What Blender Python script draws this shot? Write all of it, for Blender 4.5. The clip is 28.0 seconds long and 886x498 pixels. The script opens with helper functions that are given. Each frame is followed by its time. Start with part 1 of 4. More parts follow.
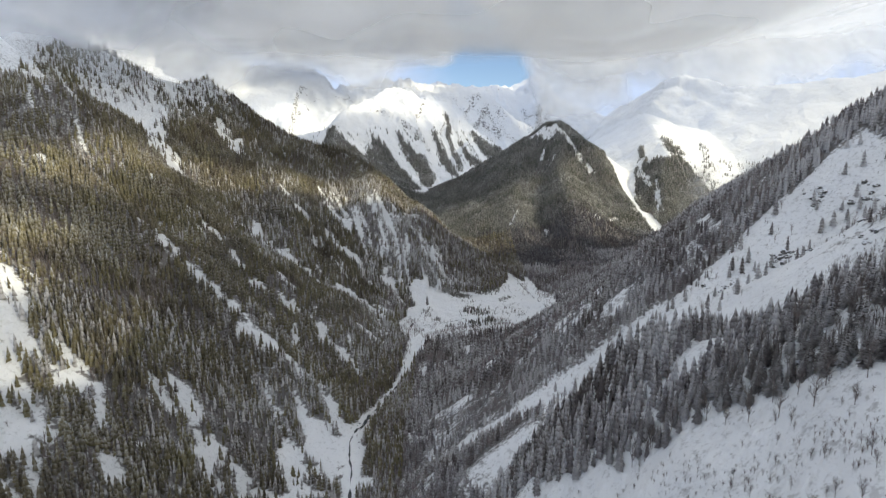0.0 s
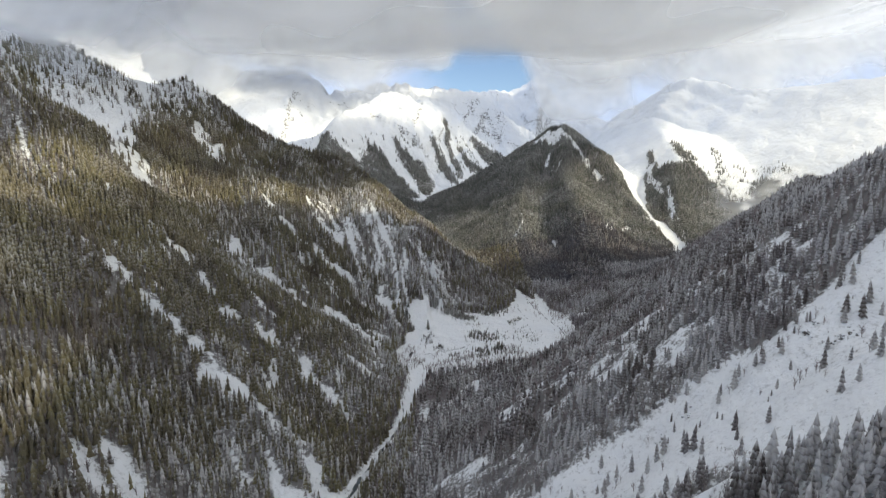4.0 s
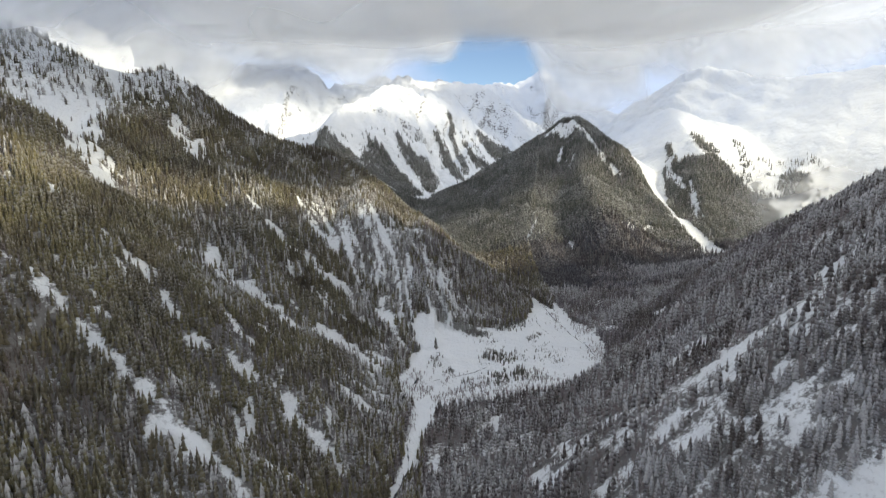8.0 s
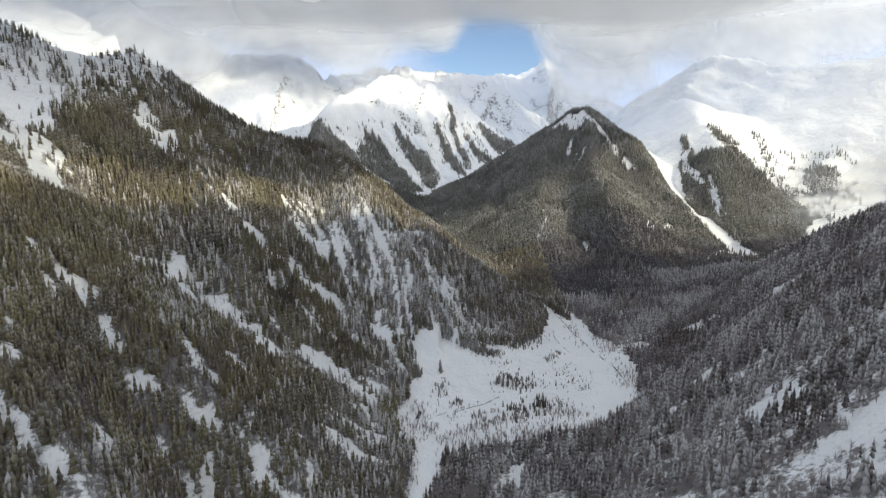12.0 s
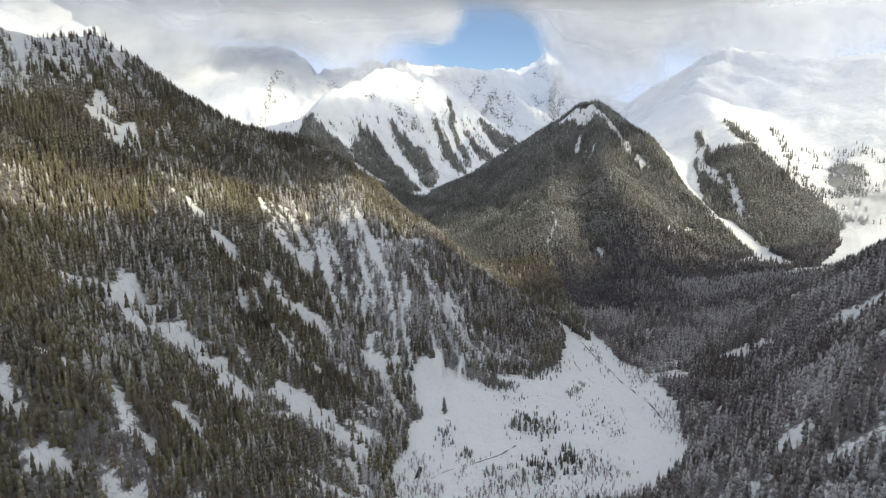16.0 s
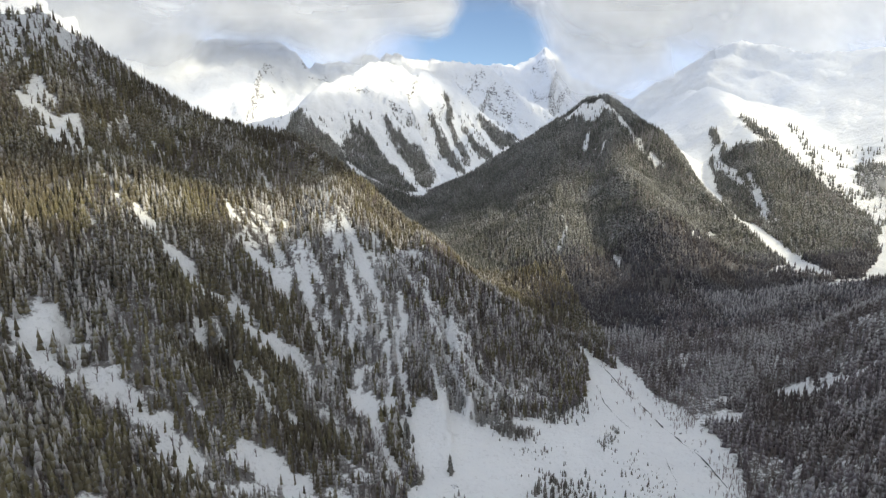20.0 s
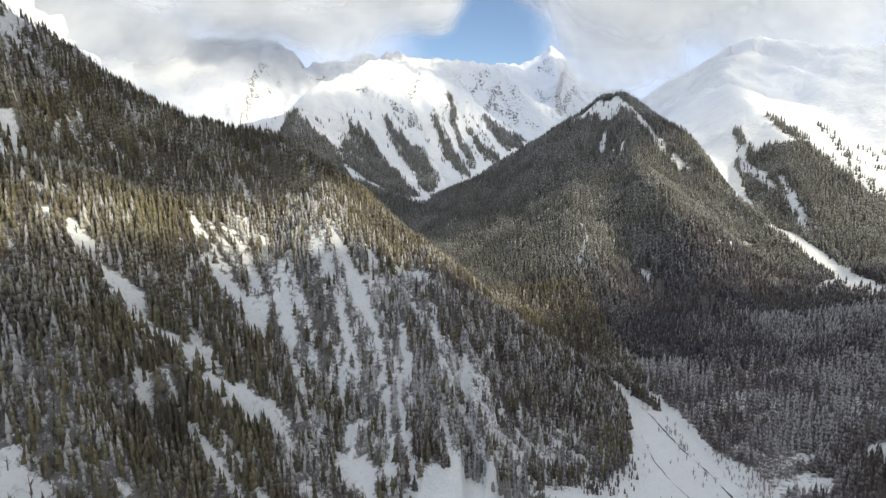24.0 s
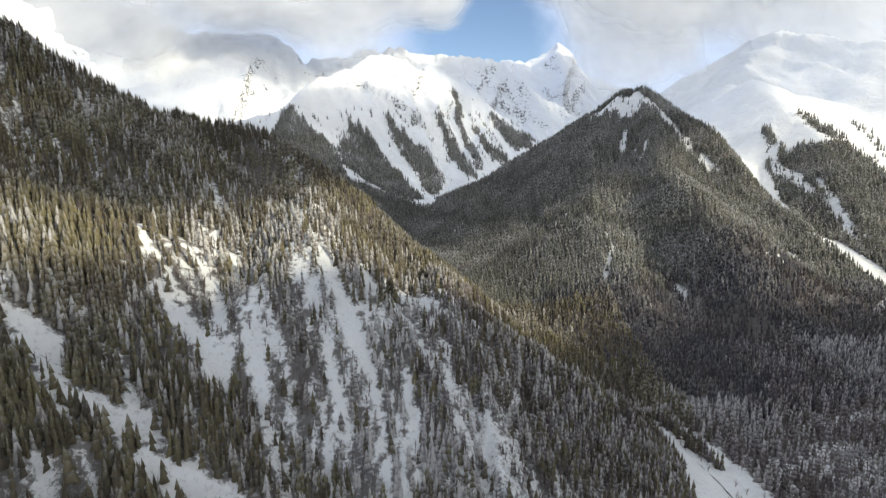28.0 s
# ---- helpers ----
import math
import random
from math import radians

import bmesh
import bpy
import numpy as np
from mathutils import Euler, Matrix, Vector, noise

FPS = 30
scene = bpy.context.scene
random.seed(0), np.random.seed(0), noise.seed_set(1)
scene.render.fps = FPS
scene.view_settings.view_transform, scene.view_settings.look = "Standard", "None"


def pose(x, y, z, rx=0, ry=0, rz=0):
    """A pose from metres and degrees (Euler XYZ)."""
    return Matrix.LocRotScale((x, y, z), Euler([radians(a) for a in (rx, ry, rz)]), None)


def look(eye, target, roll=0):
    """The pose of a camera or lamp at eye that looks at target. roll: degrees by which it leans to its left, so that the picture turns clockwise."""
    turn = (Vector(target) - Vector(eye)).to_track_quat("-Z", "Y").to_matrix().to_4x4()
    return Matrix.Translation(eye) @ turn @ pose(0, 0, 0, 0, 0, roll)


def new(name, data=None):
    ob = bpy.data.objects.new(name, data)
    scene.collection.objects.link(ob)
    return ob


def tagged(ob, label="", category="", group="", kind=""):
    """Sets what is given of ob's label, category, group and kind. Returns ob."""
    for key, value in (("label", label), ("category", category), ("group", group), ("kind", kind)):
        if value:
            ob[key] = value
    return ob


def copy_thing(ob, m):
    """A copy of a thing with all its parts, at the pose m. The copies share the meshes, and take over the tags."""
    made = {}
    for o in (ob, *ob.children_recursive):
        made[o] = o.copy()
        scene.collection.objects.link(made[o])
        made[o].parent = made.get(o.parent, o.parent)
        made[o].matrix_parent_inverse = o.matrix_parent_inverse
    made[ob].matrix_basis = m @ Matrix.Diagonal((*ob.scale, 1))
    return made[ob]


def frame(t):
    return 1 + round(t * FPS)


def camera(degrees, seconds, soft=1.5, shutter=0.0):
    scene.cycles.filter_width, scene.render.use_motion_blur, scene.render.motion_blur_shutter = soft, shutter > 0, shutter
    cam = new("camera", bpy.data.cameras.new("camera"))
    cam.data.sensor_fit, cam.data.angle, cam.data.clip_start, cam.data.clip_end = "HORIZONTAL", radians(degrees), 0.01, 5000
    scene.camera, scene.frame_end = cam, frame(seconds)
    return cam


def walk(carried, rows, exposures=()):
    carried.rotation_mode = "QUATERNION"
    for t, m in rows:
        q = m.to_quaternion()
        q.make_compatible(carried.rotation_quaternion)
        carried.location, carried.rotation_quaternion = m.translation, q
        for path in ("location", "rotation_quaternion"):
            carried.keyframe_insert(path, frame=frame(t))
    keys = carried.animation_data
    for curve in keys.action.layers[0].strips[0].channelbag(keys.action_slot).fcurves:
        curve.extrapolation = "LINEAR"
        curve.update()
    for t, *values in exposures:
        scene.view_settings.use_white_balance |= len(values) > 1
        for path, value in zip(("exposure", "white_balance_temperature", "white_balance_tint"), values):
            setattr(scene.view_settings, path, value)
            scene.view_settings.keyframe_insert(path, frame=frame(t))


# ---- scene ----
cam = camera(79.5, 28.0, soft=1.4)
METRES, EYE, TILT, LEAN, TURN = 800.0, 290.0, -9.2, 0.0, 0.0
ROWS = [
    (0.0, 0.0, 0.0, 0.0, -0.0, 0.0, 0.0),
    (0.5, -0.0014, 0.0145, 0.0024, -0.12, 0.17, -0.06),
    (1.0, -0.0033, 0.0306, 0.0048, -0.24, 0.34, -0.12),
    (1.5, -0.0046, 0.0481, 0.0076, -0.31, 0.47, -0.13),
    (2.0, -0.0061, 0.0662, 0.0105, -0.35, 0.58, -0.1),
    (2.5, -0.0072, 0.0847, 0.0133, -0.36, 0.67, -0.02),
    (3.0, -0.0085, 0.1033, 0.0164, -0.35, 0.71, 0.06),
    (3.5, -0.0094, 0.1219, 0.0191, -0.31, 0.74, 0.19),
    (5.5, -0.0142, 0.1984, 0.0315, -0.11, 0.6, 0.56),
    (6.0, -0.0154, 0.2165, 0.0348, -0.06, 0.53, 0.61),
    (6.5, -0.0165, 0.2347, 0.0377, -0.0, 0.48, 0.68),
    (7.0, -0.0177, 0.2528, 0.0406, 0.05, 0.41, 0.73),
    (7.5, -0.0188, 0.2705, 0.0428, 0.09, 0.38, 0.77),
    (8.0, -0.02, 0.2882, 0.0455, 0.12, 0.31, 0.81),
    (8.5, -0.0211, 0.3058, 0.0486, 0.15, 0.22, 0.83),
    (9.0, -0.0219, 0.3233, 0.0515, 0.18, 0.13, 0.87),
    (9.5, -0.0233, 0.3406, 0.0547, 0.18, 0.02, 0.86),
    (10.0, -0.0245, 0.358, 0.0572, 0.17, -0.05, 0.91),
    (10.5, -0.0259, 0.3756, 0.0597, 0.15, -0.13, 0.91),
    (11.0, -0.0272, 0.3932, 0.0614, 0.12, -0.15, 0.96),
    (11.5, -0.0287, 0.4106, 0.0643, 0.07, -0.21, 0.97),
    (12.0, -0.0302, 0.4286, 0.0677, 0.02, -0.29, 0.97),
    (12.5, -0.0315, 0.4462, 0.071, -0.03, -0.36, 0.98),
    (14.5, -0.0365, 0.5176, 0.0829, -0.21, -0.47, 0.96),
    (15.0, -0.0376, 0.535, 0.0859, -0.25, -0.5, 0.97),
    (15.5, -0.0389, 0.5524, 0.0889, -0.29, -0.54, 0.95),
    (16.0, -0.0401, 0.5697, 0.0916, -0.33, -0.58, 0.95),
    (16.5, -0.0413, 0.5872, 0.0946, -0.39, -0.63, 0.94),
    (17.0, -0.0426, 0.605, 0.0973, -0.45, -0.68, 0.93),
    (17.5, -0.0439, 0.6226, 0.1003, -0.53, -0.73, 0.93),
    (18.0, -0.0455, 0.6406, 0.1031, -0.63, -0.77, 0.94),
    (18.5, -0.0471, 0.6585, 0.1067, -0.72, -0.84, 0.94),
    (19.0, -0.0485, 0.677, 0.1092, -0.8, -0.83, 0.95),
    (19.5, -0.0495, 0.6948, 0.112, -0.85, -0.82, 1.0),
    (20.0, -0.0503, 0.7122, 0.1148, -0.89, -0.79, 1.02),
    (20.5, -0.0515, 0.7295, 0.1173, -0.93, -0.73, 1.07),
    (21.0, -0.0524, 0.7466, 0.1205, -0.93, -0.71, 1.12),
    (21.5, -0.0542, 0.7642, 0.1235, -0.96, -0.68, 1.12),
    (23.5, -0.0582, 0.8329, 0.1345, -0.78, -0.56, 1.2),
    (24.0, -0.0595, 0.8497, 0.1374, -0.73, -0.56, 1.19),
    (24.5, -0.0607, 0.8669, 0.14, -0.68, -0.54, 1.19),
    (25.0, -0.0621, 0.8841, 0.1429, -0.63, -0.54, 1.17),
    (25.5, -0.0635, 0.9013, 0.1456, -0.6, -0.54, 1.15),
    (26.0, -0.0649, 0.9185, 0.1484, -0.58, -0.55, 1.14),
    (26.5, -0.0665, 0.9356, 0.1511, -0.57, -0.55, 1.1),
    (27.0, -0.0679, 0.9523, 0.154, -0.56, -0.55, 1.07),
    (27.5, -0.0696, 0.9688, 0.1568, -0.58, -0.55, 1.04),
    (28.0, -0.0707, 0.9845, 0.1593, -0.57, -0.54, 1.05),
]
walk_line = [(t, pose(0, 0, EYE, TILT, LEAN, TURN) @ pose(METRES * x, METRES * y, METRES * z, 90 + pitch, roll, yaw)) for t, x, y, z, yaw, pitch, roll in ROWS]
walk(cam, walk_line, exposures=[(0.0, 0.08), (5.0, 0.12), (12.0, 0.15), (28.0, 0.20)])

# ---- sky, sun and exposure ----
SUN_TO = Vector((0.86, -0.51, 0.47)).normalized()
SUN_UP = math.asin(SUN_TO.z)
SUN_ROUND = math.atan2(SUN_TO.x, SUN_TO.y)
sun = new("sun", bpy.data.lights.new("sun", "SUN"))
sun.data.energy, sun.data.angle, sun.data.color = 3.4, radians(0.6), (1.0, 0.918, 0.68)
sun.matrix_world = look(SUN_TO * 500, (0, 0, 0))
scene.cycles.transparent_max_bounces = 32


class Nodes:
    """Short hand for node trees."""

    def __init__(self, tree):
        self.tree = tree
        tree.nodes.clear()

    def add(self, kind, inputs=None, **settings):
        node = self.tree.nodes.new(kind)
        for key, value in settings.items():
            setattr(node, key, value)
        for key, value in (inputs or {}).items():
            self.put(node.inputs[key], value)
        return node

    def put(self, socket, value):
        if isinstance(value, bpy.types.NodeSocket):
            self.tree.links.new(value, socket)
        else:
            socket.default_value = value

    def math(self, operation, a, b=0.0, c=0.0):
        return self.add("ShaderNodeMath", {0: a, 1: b, 2: c}, operation=operation).outputs[0]

    def ramp(self, fac, low, high, a=0.0, b=1.0):
        return self.add("ShaderNodeMapRange", {"Value": fac, "From Min": low, "From Max": high, "To Min": a, "To Max": b}, interpolation_type="SMOOTHSTEP").outputs[0]

    def mix(self, fac, a, b):
        node = self.add("ShaderNodeMix", data_type="RGBA")
        self.put(node.inputs[0], fac), self.put(node.inputs[6], a), self.put(node.inputs[7], b)
        return node.outputs[2]

    def noise(self, vector, scale, detail=4.0, rough=0.55):
        return self.add("ShaderNodeTexNoise", {"Vector": vector, "Scale": scale, "Detail": detail, "Roughness": rough}).outputs[0]

    def place(self, stretch=(1, 1, 1)):
        at = self.add("ShaderNodeNewGeometry").outputs["Position"]
        return self.add("ShaderNodeVectorMath", {0: at, 1: stretch}, operation="MULTIPLY").outputs[0]


world = bpy.data.worlds.new("winter_sky")
scene.world = world
world.use_nodes = True
n = Nodes(world.node_tree)
sky = n.add("ShaderNodeTexSky", sky_type="NISHITA", sun_disc=False, sun_elevation=SUN_UP, sun_rotation=SUN_ROUND, altitude=2500.0, dust_density=0.3)
clear = n.add("ShaderNodeBackground", {"Color": sky.outputs[0], "Strength": 0.14})
ways = n.add("ShaderNodeTexCoord").outputs["Generated"]
gap = n.add("ShaderNodeVectorMath", {0: ways, 1: (0.085, 0.975, 0.205)}, operation="DISTANCE").outputs["Value"]
cover = n.math("MULTIPLY", n.ramp(n.noise(ways, 2.6, 6.0), 0.30, 0.42), n.ramp(n.math("ADD", gap, n.math("MULTIPLY", n.noise(ways, 7.0, 4.0), 0.16)), 0.17, 0.25))
tone = n.noise(ways, 4.2, 5.0)
grey = n.mix(tone, (0.385, 0.475, 0.672, 1), (0.66, 0.78, 0.995, 1))
# thin cloud round the sun is brighter and warmer
glare = n.ramp(n.add("ShaderNodeVectorMath", {0: ways, 1: tuple(SUN_TO)}, operation="DOT_PRODUCT").outputs["Value"], 0.25, 1.0)
grey = n.mix(glare, grey, (0.85, 0.83, 0.775, 1))
cloudy = n.add("ShaderNodeBackground", {"Color": grey, "Strength": 1.11})
both = n.add("ShaderNodeMixShader", {0: cover, 1: clear.outputs[0], 2: cloudy.outputs[0]})
n.add("ShaderNodeOutputWorld", {"Surface": both.outputs[0]})


# ---- materials ----
def material(name):
    m = bpy.data.materials.new(name)
    m.use_nodes = True
    return m, Nodes(m.node_tree)


def finish(n, colour, rough=0.9, bump=None, strength=0.4, distance=1.0, spec=0.2, **more):
    shader = n.add("ShaderNodeBsdfPrincipled", {"Base Color": colour, "Roughness": rough, "Specular IOR Level": spec, **more})
    if bump is not None:
        n.put(shader.inputs["Normal"], n.add("ShaderNodeBump", {"Height": bump, "Strength": strength, "Distance": distance}).outputs[0])
    n.add("ShaderNodeOutputMaterial", {"Surface": shader.outputs[0]})


def snow_land():
    m, n = material("snow_land")
    at = n.place()
    brush = n.add("ShaderNodeAttribute", attribute_name="brush").outputs["Fac"]
    rock = n.add("ShaderNodeAttribute", attribute_name="rock").outputs["Fac"]
    fine, coarse = n.noise(at, 0.35, 6.0, 0.65), n.noise(at, 0.03, 5.0)
    snow = n.mix(coarse, (0.80, 0.82, 0.85, 1), (0.89, 0.895, 0.90, 1))
    twig = n.mix(n.noise(at, 0.9, 3.0), (0.05, 0.042, 0.037, 1), (0.15, 0.132, 0.122, 1))
    stone = n.mix(n.noise(at, 0.22, 6.0, 0.7), (0.06, 0.06, 0.065, 1), (0.24, 0.23, 0.22, 1))
    speck = n.ramp(n.noise(at, 0.28, 5.0, 0.75), 0.36, 0.64)
    patch = n.ramp(n.math("ADD", n.math("MULTIPLY", speck, 0.7), brush), 0.55, 1.15)
    colour = n.mix(n.math("MULTIPLY", patch, 0.85), snow, twig)
    bare = n.ramp(n.math("ADD", n.noise(at, 0.09, 7.0, 0.7), n.math("MULTIPLY", rock, 0.5)), 0.74, 0.80)
    big = n.noise(at, 0.011, 6.0, 0.6)
    finish(n, n.mix(bare, colour, stone), 0.85, n.math("ADD", n.math("ADD", fine, n.math("MULTIPLY", coarse, 5.0)), n.math("MULTIPLY", big, 12.0)), 0.6, 1.8)
    return m


def needles(name, dark, light, dusting, brown=0.75, rime=0.20):
    """Conifer crowns: green, with snow lying on the upper sides of the boughs."""
    m, n = material(name)
    at = n.place()
    one = n.add("ShaderNodeNewGeometry")
    up = n.add("ShaderNodeSeparateXYZ", {0: one.outputs["Normal"]}).outputs[2]
    each = n.math("MULTIPLY", n.add("ShaderNodeObjectInfo").outputs["Random"], 0.4)
    tone = n.add("ShaderNodeAttribute", attribute_name="tone").outputs["Fac"]
    chance = n.math("ADD", n.math("MULTIPLY", tone, 0.8), each)
    drift = n.ramp(n.noise(at, 0.016, 3.0), 0.36, 0.64)
    green = n.mix(n.math("MULTIPLY", drift, brown), n.mix(chance, dark, light), n.mix(chance, (0.058, 0.048, 0.042, 1), (0.135, 0.110, 0.092, 1)))
    fine = n.noise(at, 0.8, 3.0, 0.7)
    frost = n.math("ADD", n.math("MULTIPLY", chance, dusting), n.math("MULTIPLY", n.ramp(n.noise(at, 0.011, 4.0), 0.35, 0.68), rime))
    lie = n.math("ADD", n.math("MULTIPLY", up, 0.35), n.math("ADD", n.math("MULTIPLY", fine, 0.42), frost))
    snow = n.ramp(lie, 0.50, 0.95)
    finish(n, n.mix(n.math("MULTIPLY", snow, 0.62), green, (0.78, 0.78, 0.79, 1)), 0.8, fine, 0.6, 0.5)
    return m


def plain(name, a, b, scale=1.0, rough=0.85, stretch=(1, 1, 1)):
    m, n = material(name)
    grain = n.noise(n.place(stretch), scale, 5.0, 0.65)
    finish(n, n.mix(grain, a, b), rough, grain, 0.5, 0.1)
    return m


SNOW = snow_land()
SPRUCE = needles("spruce_needles", (0.046, 0.044, 0.040, 1), (0.128, 0.120, 0.092, 1), 0.18, 0.5)
HOARY = needles("hoary_needles", (0.135, 0.122, 0.128, 1), (0.280, 0.256, 0.262, 1), 0.46)
FROSTED = needles("frosted_needles", (0.086, 0.073, 0.076, 1), (0.175, 0.150, 0.154, 1), 0.36)
SHADY = needles("shady_needles", (0.104, 0.088, 0.095, 1), (0.214, 0.184, 0.196, 1), 0.26)
# darker, bluer needles: the valley bottom's shade is put into their colour
VALLEY_SHADE = needles("valley_spruce_needles", (0.044, 0.044, 0.054, 1), (0.104, 0.102, 0.120, 1), 0.05, 0.3, 0.10)
RIMED = needles("rimed_needles", (0.080, 0.071, 0.063, 1), (0.215, 0.188, 0.165, 1), 0.34)
DUSTED = needles("dusted_needles", (0.077, 0.067, 0.055, 1), (0.218, 0.193, 0.098, 1), 0.11, 0.5, 0.15)
# bluish dark tone: distance haze and cool cloud shade mixed into the needle colour
HAZED = needles("far_spruce_needles", (0.064, 0.068, 0.074, 1), (0.190, 0.190, 0.160, 1), 0.13, 0.1, 0.13)
BARK = plain("spruce_bark", (0.05, 0.04, 0.035, 1), (0.13, 0.11, 0.10, 1), 2.0)
TWIGS = plain("bare_twigs", (0.10, 0.082, 0.076, 1), (0.26, 0.225, 0.215, 1), 0.3)
RIMED_TWIGS = plain("rimed_twigs", (0.15, 0.124, 0.121, 1), (0.38, 0.33, 0.325, 1), 0.3)
# ---- the shape of the land ----
TABLE = np.random.RandomState(7).rand(256, 256)


def value_noise(x, y):
    """Smooth noise from 0 to 1 on a unit grid."""
    xi, yi = np.floor(x).astype(int), np.floor(y).astype(int)
    u, v = x - xi, y - yi
    u, v = u * u * (3 - 2 * u), v * v * (3 - 2 * v)
    a, b = TABLE[xi & 255, yi & 255], TABLE[(xi + 1) & 255, yi & 255]
    c, d = TABLE[xi & 255, (yi + 1) & 255], TABLE[(xi + 1) & 255, (yi + 1) & 255]
    return (a * (1 - u) + b * u) * (1 - v) + (c * (1 - u) + d * u) * v


def fbm(x, y, size, octaves=4):
    """Layered noise around 0, about -0.5 to 0.5; size in metres."""
    total, weight, amount = 0.0, 0.0, 1.0
    for k in range(octaves):
        s = 2.03 ** k / size
        total = total + amount * (value_noise(x * s + 17.3 * k, y * s - 9.1 * k) - 0.5)
        weight, amount = weight + amount, amount * 0.5
    return total / weight


def nearest(x, y, line):
    """For each place: distance to a line of (x, y, ...) corners, the values carried along it, and the side (1 left, -1 right)."""
    best = np.full(x.shape, 1e9)
    carried_along = [np.zeros(x.shape) for _ in line[0][2:]]
    side = np.zeros(x.shape)
    for a, b in zip(line, line[1:]):
        dx, dy = b[0] - a[0], b[1] - a[1]
        u = np.clip(((x - a[0]) * dx + (y - a[1]) * dy) / (dx * dx + dy * dy), 0, 1)
        ex, ey = x - a[0] - u * dx, y - a[1] - u * dy
        d = np.hypot(ex, ey)
        take = d < best
        best = np.where(take, d, best)
        side = np.where(take, np.sign(dx * ey - dy * ex), side)
        for k in range(len(carried_along)):
            carried_along[k] = np.where(take, a[2 + k] + u * (b[2 + k] - a[2 + k]), carried_along[k])
    return best, carried_along, side


def smooth_max(a, b, k):
    return 0.5 * (a + b + np.sqrt((a - b) ** 2 + k * k))


